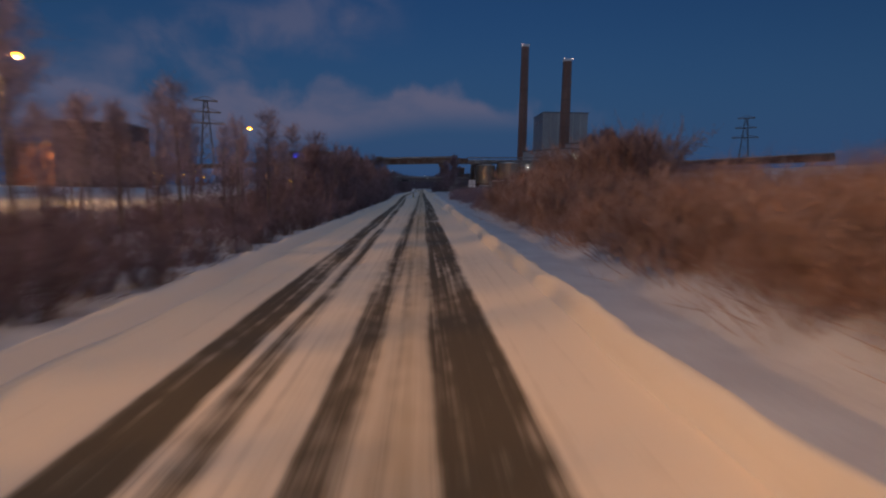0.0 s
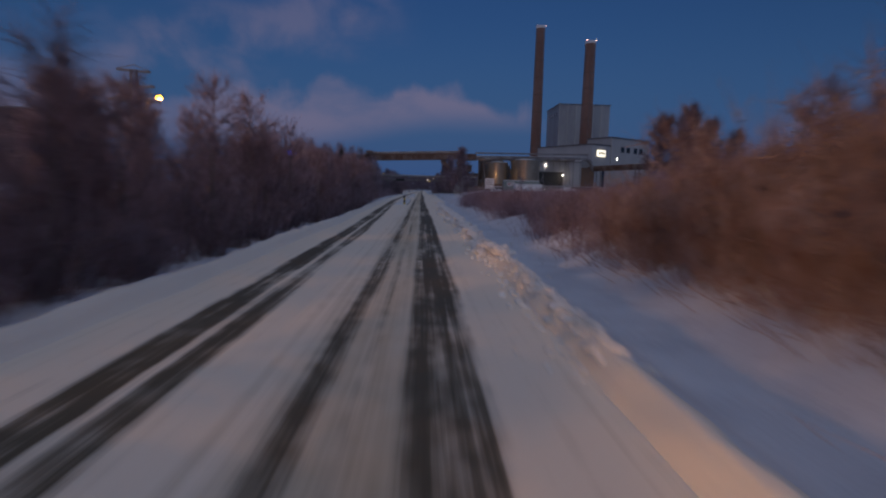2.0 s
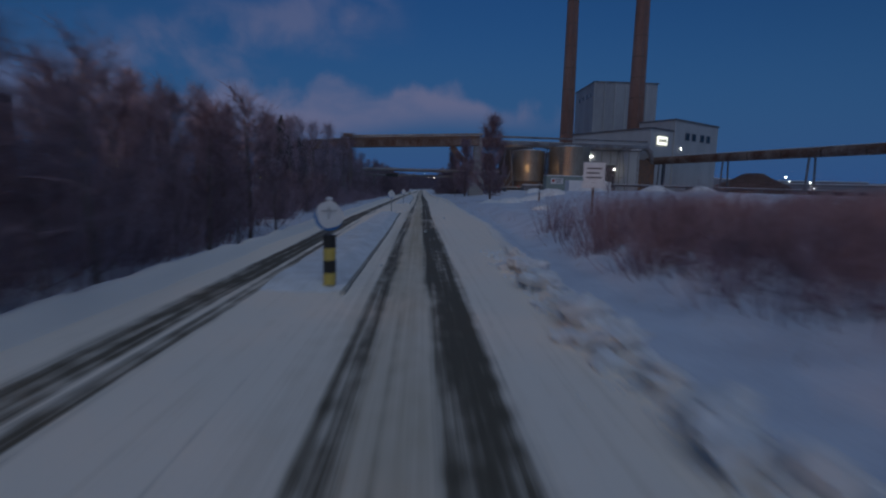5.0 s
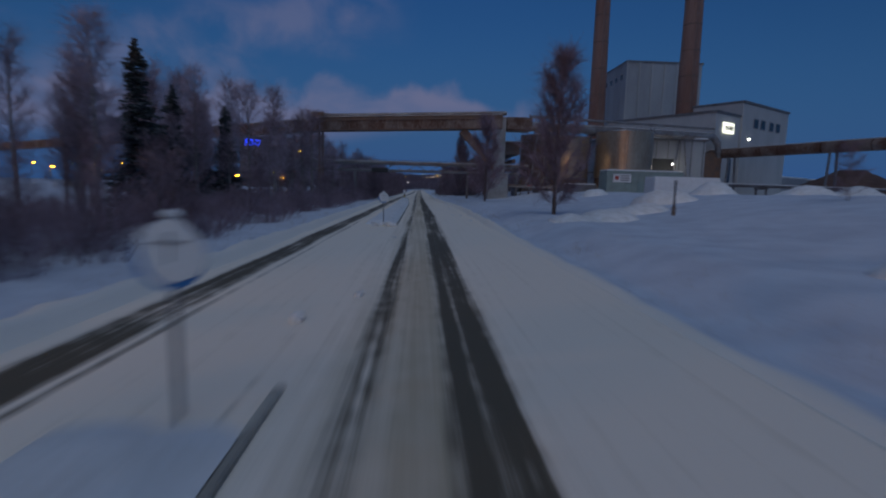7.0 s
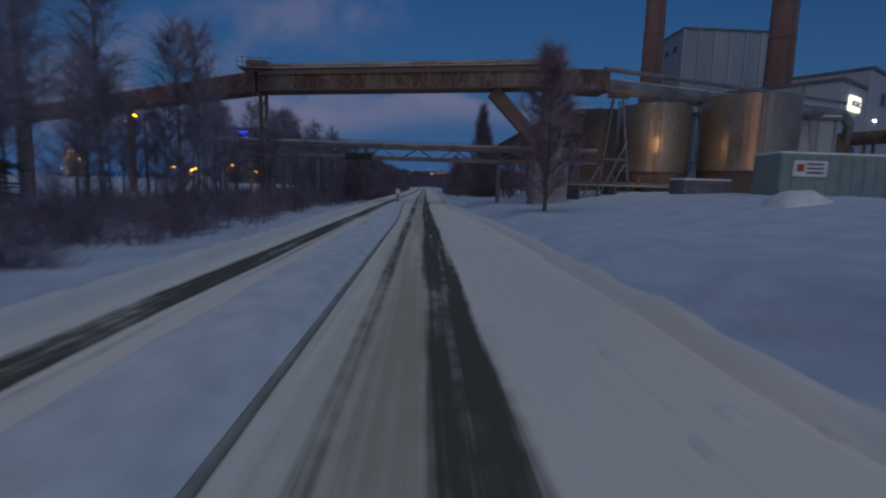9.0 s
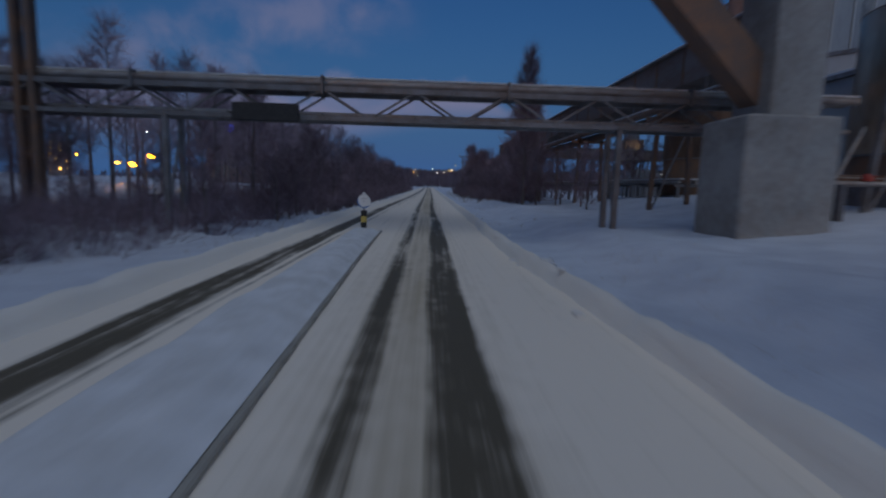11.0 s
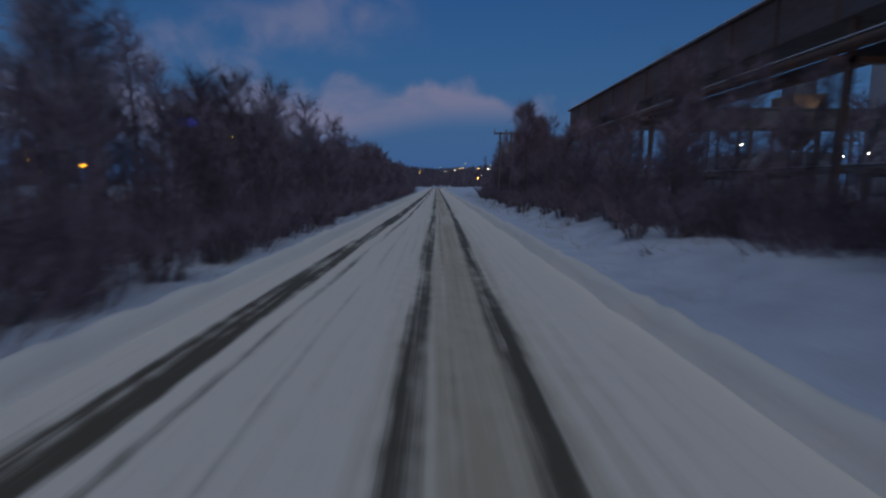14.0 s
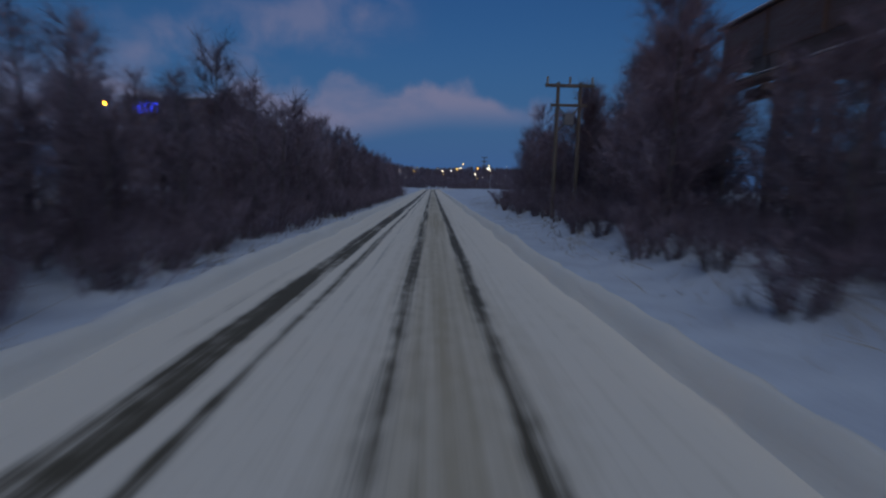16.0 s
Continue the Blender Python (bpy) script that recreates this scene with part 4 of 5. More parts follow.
def snow_crumbs():
    """Small crumbs between the lumps, too many to count."""
    rng = np.random.default_rng(31)
    n = 2600
    y = rng.uniform(46, 118, n)
    x = 3.0 + rng.normal(0, 0.30, n)
    r = rng.uniform(0.025, 0.085, n)
    z = np.maximum(ground_height(x, y), 0.02) + 0.35 * r
    bm = ball((0, 0, 0), 1.0, sub=1)
    shape = np.array([v.co for v in bm.verts])
    tris = np.array([[v.index for v in f.verts] for f in bm.faces])
    bm.free()
    size = r[:, None, None] * rng.uniform(0.7, 1.3, (n, 1, 3)) * rng.uniform(0.82, 1.15, (n, len(shape), 1))
    verts = np.stack([x, y, z], -1)[:, None, :] + shape[None] * size
    faces = tris[None] + len(shape) * np.arange(n)[:, None, None]
    ob = new("snow_crumbs", raw_mesh("snow_crumbs", verts.reshape(-1, 3), faces.reshape(-1, 3), BANK))
    tagged(ob, "crumbled snow strewn along the ploughed ridge", "snow", "", "stuff")


snow_crumbs()


# ---------------------------------------------------------------- conveyor bridge over the road
def rail(parent, a, b, name="handrail", posts=6, height=1.0):
    a, b = Vector(a), Vector(b)
    bm = beam(a + Vector((0, 0, height)), b + Vector((0, 0, height)), 0.06)
    beam(a + Vector((0, 0, height / 2)), b + Vector((0, 0, height / 2)), 0.05, bm=bm)
    for k in range(posts + 1):
        p = a.lerp(b, k / posts)
        beam(p, p + Vector((0, 0, height)), 0.06, bm=bm)
    return part(name, bm, STEEL, parent)


def conveyor_bridge():
    t = thing("conveyor_bridge", "rust-streaked steel conveyor bridge spanning high over the road", "bridge", "", "", (0, 0, 0))
    a, b = Vector((-19.6, 240.2, 0)), Vector((15.6, 236.2, 0))
    up = Vector((0, 0, 1))
    side = (b - a).cross(up).normalized()
    za, zb = 13.0, 14.0

    def on(f, z, out=0.0):
        return a.lerp(b, f) + up * (za + (zb - za) * f + z) + side * out

    n = 16
    for k in range(n):
        p, q = on(k / n + 0.001, 1.15), on((k + 1) / n - 0.001, 1.15)
        part("girder_panel", beam(p, q, 2.6, 2.3), RUST, t)
        part("stiffener", beam(on(k / n, 0.02, 1.36), on(k / n, 2.3, 1.36), 0.14, 0.10), RUST, t)
    part("top_flange", beam(on(0, 2.38), on(1, 2.38), 3.0, 0.14), RUST_DARK, t)
    part("bottom_flange", beam(on(0, -0.06), on(1, -0.06), 3.0, 0.16), RUST_DARK, t)
    part("snow", beam(on(0, 2.49), on(1, 2.49), 2.7, 0.10), BANK, t, "thin layer of snow")
    for k, r in ((0.75, 0.30), (-0.1, 0.22), (-0.75, 0.26)):
        part("pipe", tube(on(-0.02, 2.55 + r, k), on(1.02, 2.55 + r, k), r), PIPE, t, "insulated pipe")
    # Raised strip added to draw the girder's dark rusty band.
    part("cable_tray", beam(on(0, 1.95, 1.42), on(1, 1.95, 1.42), 0.16, 0.5), RUST_DARK, t, "dark rusty band along the girder side")
    for k in range(9):
        part("pipe_saddle", beam(on(k / 8, 2.62, -1.15), on(k / 8, 2.62, 1.15), 0.16, 0.24), STEEL, t)
    # slim steel leg with its head frame
    for dx in (-0.35, 0.35):
        part("leg", beam((a.x + dx, a.y, -0.3), (a.x + dx, a.y, 12.95), 0.30, 0.5), RUST_DARK, t)
    for k in range(6):
        z = 0.6 + 2.0 * k
        part("brace", beam((a.x - 0.35, a.y, z), (a.x + 0.35, a.y, z + 1.9), 0.10), RUST_DARK, t)
    part("head_platform", block(a.x - 2.4, a.x + 1.6, a.y - 2.0, a.y + 1.6, 15.4, 15.55), STEEL, t)
    rail(t, (a.x - 2.4, a.y - 2.0, 15.55), (a.x + 1.6, a.y - 2.0, 15.55))
    rail(t, (a.x - 2.4, a.y + 1.6, 15.55), (a.x + 1.6, a.y + 1.6, 15.55))
    part("drive_housing", block(a.x - 1.7, a.x + 0.9, a.y - 1.2, a.y + 0.8, 15.6, 16.5, 0.15), RUST_DARK, t, "dark drive unit on top")
    # concrete pier with a raking strut
    part("pier", block(14.0, 16.2, 235.3, 238.0, -0.3, 16.1, 0.08), CONCRETE, t, "tall pale concrete pier")
    part("strut", beam((8.0, 237.0, 13.5), (14.6, 236.8, 6.6), 1.35, 1.5), RUST_DARK, t, "thick raking strut")
    part("strut_foot", block(12.9, 16.9, 234.9, 238.4, -0.3, 5.6, 0.1), CONCRETE, t)
    # left arm, running away over the wood
    c, d = Vector((-19.6, 240.4, 14.1)), Vector((-165, 342, 13.4))
    for k in range(22):
        p, q = c.lerp(d, k / 22 + 0.0005), c.lerp(d, (k + 1) / 22 - 0.0005)
        part("girder_panel", beam(p, q, 2.4, 2.4), RUST, t)
    part("snow", beam(c + up * 1.24, d + up * 1.24, 2.3, 0.08), BANK, t)
    for k in (4, 9, 14, 19):
        p = c.lerp(d, k / 22)
        part("leg", beam((p.x, p.y, -0.3), (p.x, p.y, 12.9), 0.8, 0.8), RUST_DARK, t)
    # housing and pipes that lead on to the power station
    part("transfer_housing", block(16.3, 21.4, 235.6, 239.4, 13.7, 16.2, 0.25), RUST, t, "boxy transfer housing")
    for k, (r, dz, dy) in enumerate(((0.85, 0, 0), (0.45, 0.6, 1.8), (0.28, 1.9, -0.4))):
        part("pipe", tube((21.2, 237.6 + dy, 14.7 + dz), (74.8, 266.0 + dy, 17.2 + dz), r, seg=18), PIPE, t, "thick insulated pipe with snow along it")
    part("snow", beam((22, 238.1, 15.62), (74, 265.6, 18.06), 0.8, 0.10), BANK, t)
    for f in (0.05, 0.3, 0.55, 0.8):
        x, y, z = 21.2 + 53.6 * f, 237.6 + 28.4 * f, 13.7 + 2.5 * f
        for s in (-1, 1):
            part("trestle_leg", beam((x + s * 2.2, y, 0.2), (x + s * 0.6, y + 0.4, z), 0.24), STEEL, t)
        part("trestle_beam", beam((x - 1.6, y, z * 0.45), (x + 1.6, y, z * 0.45), 0.2), STEEL, t)
        part("trestle_brace", beam((x - 2.1, y, 1.0), (x + 1.4, y, z * 0.62), 0.12), PIPE, t)
        part("trestle_head", beam((x - 1.4, y, z), (x + 1.4, y + 0.6, z), 0.3), STEEL, t)
    e = Vector((74.8, 266, 17.2))
    part("pipe_elbow", tube(e, e + Vector((1.6, 0.2, -1.6)), 0.85, seg=18), PIPE, t)
    part("pipe_drop", tube(e + Vector((1.6, 0.2, -1.4)), e + Vector((4.2, 3.5, -6.0)), 0.8, seg=18), PIPE, t)


conveyor_bridge()


def pipe_bridge():
    """Low lattice bridge that carries pipes over the road just past the conveyor bridge."""
    t = thing("pipe_bridge", "low steel lattice bridge carrying pipes over the road", "bridge", "", "", (0, 0, 0))
    y, x0, x1, zb, zt = 240.9, -26.0, 20.0, 5.46, 6.86
    for yy in (y - 0.8, y + 0.8):
        part("bottom_chord", beam((x0, yy, zb), (x1, yy, zb), 0.18, 0.22), STEEL, t)
        part("top_chord", beam((x0, yy, zt), (x1, yy, zt), 0.20, 0.26), STEEL, t)
        n = 20
        for k in range(n):
            xa, xb = x0 + (x1 - x0) * k / n, x0 + (x1 - x0) * (k + 1) / n
            up = k % 2 == 0
            part("lattice_bar", beam((xa, yy, zb if up else zt), (xb, yy, zt if up else zb), 0.10), STEEL, t)
    for k in range(21):
        x = x0 + (x1 - x0) * k / 20
        part("cross_beam", beam((x, y - 0.9, zb + 0.14), (x, y + 0.9, zb + 0.14), 0.12), STEEL, t)
    for dy, r, z in ((-0.45, 0.22, 7.22), (0.4, 0.15, 7.16), (-0.1, 0.12, 5.72)):
        part("pipe", tube((x0 - 4, y + dy, z), (x1 + 2, y + dy, z), r), PIPE, t, "insulated pipe")
    part("snow", beam((x0 - 4, y - 0.45, 7.45), (x1 + 2, y - 0.45, 7.45), 0.30, 0.06), BANK, t, "line of snow along the pipe")
    for k in (5, 9, 13, 17):
        x = x0 + (x1 - x0) * k / 20
        part("pipe_bracket", beam((x, y - 1.0, 6.6), (x, y - 1.0, 7.45), 0.12), STEEL, t)
        part("pipe_bracket", beam((x, y - 1.0, 7.42), (x, y + 0.8, 7.42), 0.12), STEEL, t)
    part("sign_box", block(-9.6, -6.4, y - 1.25, y - 1.0, 5.2, 6.05, 0.03), BLACK, t, "dark blank height board")
    for x in (x0 + 0.4, -13.0, 9.6, x1 - 0.4):
        for yy in (y - 0.8, y + 0.8):
            part("leg", beam((x, yy, -0.3), (x, yy, zb), 0.26), STEEL, t)
        part("leg_brace", beam((x, y - 0.8, 0.5), (x, y + 0.8, zb - 0.4), 0.1), STEEL, t)
    rail(t, (x0, y + 0.95, 6.95), (x1, y + 0.95, 6.95), posts=22, height=0.8)


pipe_bridge()


def roadside_gallery():
    """Covered conveyor gallery on trestles that runs along the road and then turns off."""
    t = thing("conveyor_gallery", "long dark covered conveyor gallery on steel trestles beside the road", "conveyor", "", "", (0, 0, 0))
    x, y0, y1, z = 18.6, 241.0, 338.0, 10.7
    n = 24
    for k in range(n):
        ya, yb = y0 + (y1 - y0) * k / n, y0 + (y1 - y0) * (k + 1) / n
        part("gallery_panel", block(x - 1.6, x + 1.6, ya + 0.02, yb - 0.02, z - 1.2, z + 1.2, 0.04), GALLERY, t)
        part("panel_rib", block(x - 1.68, x - 1.58, ya - 0.06, ya + 0.06, z - 1.25, z + 1.25), RUST_DARK, t)
    part("roof", block(x - 1.9, x + 1.9, y0, y1 + 0.3, z + 1.21, z + 1.36, 0.03), STEEL, t, "overhanging sheet roof")
    part("snow", block(x - 1.8, x + 1.8, y0, y1 + 0.2, z + 1.36, z + 1.46, 0.03), BANK, t)
    part("pipe", tube((x - 1.6, y0 - 1, 8.3), (x - 1.6, y1, 8.3), 0.26), RUST_DARK, t, "dark snow-topped pipe")
    part("snow", beam((x - 1.6, y0, 8.64), (x - 1.6, y1, 8.64), 0.34, 0.07), BANK, t)
    part("pipe", tube((x + 0.4, y0, 8.2), (x + 0.4, y1, 8.2), 0.42), RUST_DARK, t)
    for k in range(5):
        y = y0 + 12 + k * 20
        for s in (-1, 1):
            part("trestle_leg", beam((x + s * 1.5, y, 0.0), (x + s * 1.2, y, z - 1.2), 0.30), RUST_DARK, t)
        part("trestle_beam", beam((x - 2.2, y, 7.75), (x + 1.8, y, 7.75), 0.3), RUST_DARK, t)
        part("trestle_brace", beam((x - 1.4, y, 0.6), (x + 1.2, y, 7.4), 0.12), STEEL, t)
    for k in range(9):
        y = y0 + 5 + k * 11
        part("pipe_hanger", beam((x - 1.6, y, 8.6), (x - 1.6, y, 9.6), 0.1), STEEL, t)
        part("pipe_hanger", beam((x + 0.4, y, 8.6), (x + 0.4, y, 9.6), 0.1), STEEL, t)
    for k in range(12):
        xa = x + 1.7 + k * 4.5
        part("gallery_panel", block(xa, xa + 4.46, y1 - 3.0, y1 + 0.2, z - 1.2, z + 1.2, 0.04), GALLERY, t)
    part("roof", block(x + 1.9, x + 56, y1 - 3.2, y1 + 0.4, z + 1.21, z + 1.36), STEEL, t)
    for k in range(4):
        for s in (-2.6, 0.0):
            part("trestle_leg", beam((x + 8 + 13 * k, y1 + s, 0), (x + 8 + 13 * k, y1 + s, z - 1.2), 0.3), STEEL, t)


roadside_gallery()


# ---------------------------------------------------------------- power station
def boiler_house():
    t = thing("boiler_house", "tall pale grey boiler house clad in ribbed sheet", "building", "power station")
    x0, x1, y0, y1, z1 = 80.0, 110.0, 337.0, 366.0, 53.0
    part("core", block(x0 + 0.3, x1 - 0.3, y0 + 0.3, y1 - 0.3, 0, z1 - 0.4), CLADDING_DARK, t)
    for k in range(6):
        w = (x1 - x0) / 6
        part("cladding_panel", block(x0 + k * w + 0.12, x0 + (k + 1) * w - 0.12, y0, y0 + 0.5, 1, z1), CLADDING, t)
        part("corner_rib", block(x0 + k * w - 0.25, x0 + k * w + 0.25, y0 - 0.35, y0 + 0.2, 1, z1 + 0.1), WHITE_WALL, t)
    for k in range(5):
        w = (y1 - y0) / 5
        part("cladding_panel", block(x0 - 0.02, x0 + 0.5, y0 + k * w + 0.12, y0 + (k + 1) * w - 0.12, 1, z1), CLADDING, t)
    part("parapet", block(x0 - 0.4, x1 + 0.4, y0 - 0.4, y1 + 0.4, z1, z1 + 0.5), STEEL, t)
    for k in range(4):
        y = y0 + 4 + 5.5 * k
        part("window", block(x0 - 0.12, x0 + 0.1, y, y + 2.2, z1 - 6, z1 - 4), GLASS_DARK, t, "small dark louvre")
    part("lower_hall", block(64, 79.9, 372, 394, 0, 9), CLADDING_DARK, t, "lower hall beside it")


boiler_house()


def chimney(x, y, top, r0, r1):
    t = thing("chimney", "tall slender reddish-brown factory chimney", "chimney", "chimneys", "", (x, y, 0))
    bm = tube((0, 0, -0.5), (0, 0, top), r0, r1, seg=32)
    part("shaft", bm, BRICK_STACK, t, smooth=False)
    for k in range(9):
        z = top * (0.1 + 0.1 * k)
        r = r0 + (r1 - r0) * z / top
        part("steel_band", tube((0, 0, z), (0, 0, z + 0.35), r + 0.06, seg=32), RUST_DARK, t)
    part("rim", tube((0, 0, top - 1.2), (0, 0, top), r1 + 0.22, seg=32), BOARD, t, "pale rim")
    for a in (-2.5, -0.6):
        part("warning_light", ball((math.cos(a) * (r1 + 0.3), math.sin(a) * (r1 + 0.3), top + 0.3), 0.2, sub=1), RED_LIGHT, t, "lit warning light")
    bm = bmesh.new()
    for s in (-0.3, 0.3):
        beam((s, -r0 - 0.15, 2), (s, -r1 - 0.15, top - 1), 0.08, bm=bm)
    part("ladder", bm, STEEL, t)


chimney(63.0, 320.0, 90.6, 3.05, 2.3)
chimney(83.0, 296.0, 76.7, 3.2, 2.5)


def annex():
    """Pale office block with a lit sign. Built along its own front, then turned."""
    t = thing("office_block", "pale flat-roofed works building with a lit sign", "building", "power station", "", (78.3, 271.0, 0), 33.4)
    part("low_wing", block(0, 14, 0, 34, 0, 24.2, 0.1), WHITE_WALL, t)
    part("tall_wing", block(14.02, 45, -0.5, 14, 0, 28.3, 0.1), WHITE_WALL, t)
    part("roof_edge", block(-0.3, 14, -0.3, 34.2, 24.2, 24.8), STEEL, t)
    part("roof_edge", block(13.9, 45.3, -0.8, 14.2, 28.3, 28.9), STEEL, t)
    s = part("lit_sign", block(3.8, 9.6, -0.45, -0.1, 19.2, 22.0, 0.05), SIGN_LIGHT, t, "white illuminated sign panel with dark lettering bars")
    for k, (a, b) in enumerate(((4.5, 5.4), (5.8, 6.6), (7.0, 7.9), (8.2, 9.0))):
        part("sign_bar", block(a, b, -0.50, -0.452, 20.0, 21.2), STEEL, s)
    for k in range(4):
        w = part("window", block(21 + k * 4.6 + (1.4 if k > 1 else 0), 24 + k * 4.6 + (1.4 if k > 1 else 0), -0.62, -0.4, 21.8, 24.6), STEEL, t)
        part("pane", block(21.25 + k * 4.6 + (1.4 if k > 1 else 0), 23.75 + k * 4.6 + (1.4 if k > 1 else 0), -0.66, -0.6, 22.05, 24.35), GLASS_DARK, w)
    part("door", block(8.2, 10.0, -0.2, 0.05, 3, 12.5), GLASS_DARK, t, "tall dark doorway")
    part("wall_lamp", block(18.5, 18.8, -0.85, -0.5, 18.45, 18.7), WHITE_LAMP, t, "bright wall lamp")
    part("shed", block(46, 80, 4, 30, 0, 9), CLADDING_DARK, t, "low shed at the end")
    part("shed_snow", block(46, 80, 4, 30, 9, 9.3), BANK, t)
    part("wall_lamp", block(49, 49.8, 3.6, 3.98, 4.3, 4.8), WHITE_LAMP, t)


annex()


def workshop():
    t = thing("workshop", "grey workshop hall with a dark open gate and a wall lamp", "building", "power station", "", (46, 262, 0))
    part("wall", block(0, 25, 0, 30, 0, 15.5, 0.1), CLADDING, t)
    part("roof", block(-0.4, 25.4, -0.4, 30.4, 15.5, 16.0), STEEL, t)
    part("snow", block(-0.2, 25.2, -0.2, 30.2, 16.0, 16.3), BANK, t)
    part("gate", block(5, 17, -0.15, 0.05, 5, 11), BLACK, t, "dark open gate")
    part("gate", block(2.5, 8, -0.15, 0.05, 0.5, 4.6), BLACK, t, "dark lower doorway")
    part("wall_lamp", block(8.6, 9.2, -0.7, -0.2, 13.6, 13.85, 0.05), WHITE_LAMP, t, "glowing wall lamp")
    part("wall_lamp", ball((8.6, -0.6, 3.2), 0.2, sub=1), WHITE_LAMP, t, "glowing wall lamp")
    for k in range(9):
        part("rib", block(0.3 + 3.0 * k, 0.5 + 3.0 * k, -0.08, 0.02, 0, 15.4), STEEL, t)


workshop()


def yard_conveyor():
    t = thing("yard_conveyor", "long rusty tube conveyor crossing the factory yard", "conveyor", "power station")
    a, b = Vector((78.0, 272.0, 13.2)), Vector((122, 146, 13.2))
    for k in range(14):
        part("conveyor_tube", tube(a.lerp(b, k / 14 + 0.001), a.lerp(b, (k + 1) / 14 - 0.001), 1.25, seg=16), RUST, t)
    part("snow", beam(a + Vector((0, 0, 1.25)), b + Vector((0, 0, 1.25)), 1.0, 0.12), BANK, t)
    for k in range(6):
        p = a.lerp(b, 0.05 + 0.18 * k)
        for s in (-1.3, 1.3):
            part("leg", beam((p.x + s, p.y, 0.5), (p.x + s * 0.6, p.y, 12.1), 0.35), STEEL, t)
    part("transfer_tower", block(70, 79, 268, 278, 1, 13.5, 0.1), RUST_DARK, t, "dark transfer tower")


yard_conveyor()


def storage_tank(x, y, r, top, mat, label):
    t = thing("storage_tank", label, "storage tank", "storage tanks", "", (x, y, 0.6))
    courses = 6
    for k in range(courses):
        z0, z1 = (top - 0.6) * k / courses, (top - 0.6) * (k + 1) / courses
        part("shell_course", tube((0, 0, z0), (0, 0, z1 - 0.012), r - 0.006 * (k % 2) - 0.1 * (k < 2), seg=48), mat if k > 1 else RUST_DARK, t, "" if k > 1 else "dark bare lower course")
    part("roof", tube((0, 0, top - 0.62), (0, 0, top + 0.1), r + 0.08, r * 0.15, seg=48), BANK, t, "low conical roof under snow")
    bm = bmesh.new()
    for k in range(20):
        a, b = k * math.tau / 20, (k + 1) * math.tau / 20
        beam((r * math.cos(a), r * math.sin(a), top - 0.6), (r * math.cos(a), r * math.sin(a), top + 0.4), 0.05, bm=bm)
        beam((r * math.cos(a), r * math.sin(a), top + 0.4), (r * math.cos(b), r * math.sin(b), top + 0.4), 0.05, bm=bm)
    part("handrail", bm, STEEL, t)
    bm = bmesh.new()
    for s in (-0.25, 0.25):
        beam((s - r * 0.3, -r * 0.955 - 0.12, 0), (s - r * 0.3, -r * 0.955 - 0.12, top - 0.4), 0.06, bm=bm)
    for k in range(int(top / 0.5)):
        beam((-0.25 - r * 0.3, -r * 0.955 - 0.12, 0.3 + 0.5 * k), (0.25 - r * 0.3, -r * 0.955 - 0.12, 0.3 + 0.5 * k), 0.04, bm=bm)
    part("ladder", bm, STEEL, t)
    part("cladding_edge", tube((0, 0, (top - 0.6) / 3 - 0.06), (0, 0, (top - 0.6) / 3 + 0.06), r + 0.05, seg=48), STEEL, t)
    part("base_ring", tube((0, 0, -0.6), (0, 0, 0.05), r + 0.25, seg=48), CONCRETE, t)


storage_tank(31.5, 269, 5.6, 16.3, TANK, "dark brown weathered steel storage tank with snow on its roof")
storage_tank(30.6, 244, 4.6, 13.4, TANK_PALE, "tall weathered metal storage tank reflecting yard light")
storage_tank(41.6, 241, 5.6, 14.4, TANK_PALE, "large pale brown storage tank with stained shell")


def yard_box(name, x0, x1, y0, y1, z0, z1, mat, label, category, ribs):
    t = thing(name, label, category, "yard containers", "", (x0, y0, z0))
    w, d, h = x1 - x0, y1 - y0, z1 - z0
    part("shell", block(0, w, 0, d, 0, h, 0.05), mat, t)
    for k in range(ribs + 1):
        x = 0.1 + (w - 0.2) * k / ribs
        part("rib", block(x - 0.07, x + 0.07, -0.06, 0.02, 0.1, h - 0.1), mat, t)
    part("snow", block(0.05, w - 0.05, 0.05, d - 0.05, h, h + 0.22, 0.08), BANK, t, "thick layer of snow on the roof")
    return t


yard_box("container", 31, 40, 204, 207, 1.5, 4.4, BOARD, "white shipping container with snow on its roof", "container", 16)
c = yard_box("container", 29.6, 42, 217.5, 221, 1.3, 5.8, GREEN, "pale grey-green site container with a warning board", "container", 12)
part("warning_board", block(1.0, 3.9, -0.14, -0.08, 2.7, 4.0), BOARD, c, "white warning board")
part("warning_mark", block(1.3, 1.9, -0.17, -0.142, 3.1, 3.7), RED, c)
for k in range(3):
    part("board_bar", block(2.1, 3.6, -0.17, -0.142, 2.95 + 0.35 * k, 3.1 + 0.35 * k), STEEL, c)
yard_box("container", 26, 31, 226, 229, 1.2, 3.6, STEEL, "dark blue-grey container under snow near the tanks", "container", 8)


def notice_board(x, y):
    t = thing("notice_board", "square white notice board on a single dark post", "sign", "", "", (x, y, 0.6))
    part("post", block(-0.09, 0.09, 0.03, 0.17, -0.8, 3.9, 0.02), RUST_DARK, t)
    part("panel", block(-0.88, 0.88, -0.02, 0.03, 2.45, 4.05, 0.02), BOARD, t)
    part("lower_panel", block(-1.0, 1.0, -0.02, 0.03, 2.02, 2.43, 0.02), BOARD, t)
    for k in range(3):
        part("text_bar", block(-0.62, 0.62 - 0.2 * (k % 2), -0.035, -0.022, 2.8 + 0.36 * k, 2.92 + 0.36 * k), STEEL, t)


notice_board(13.8, 139.0)


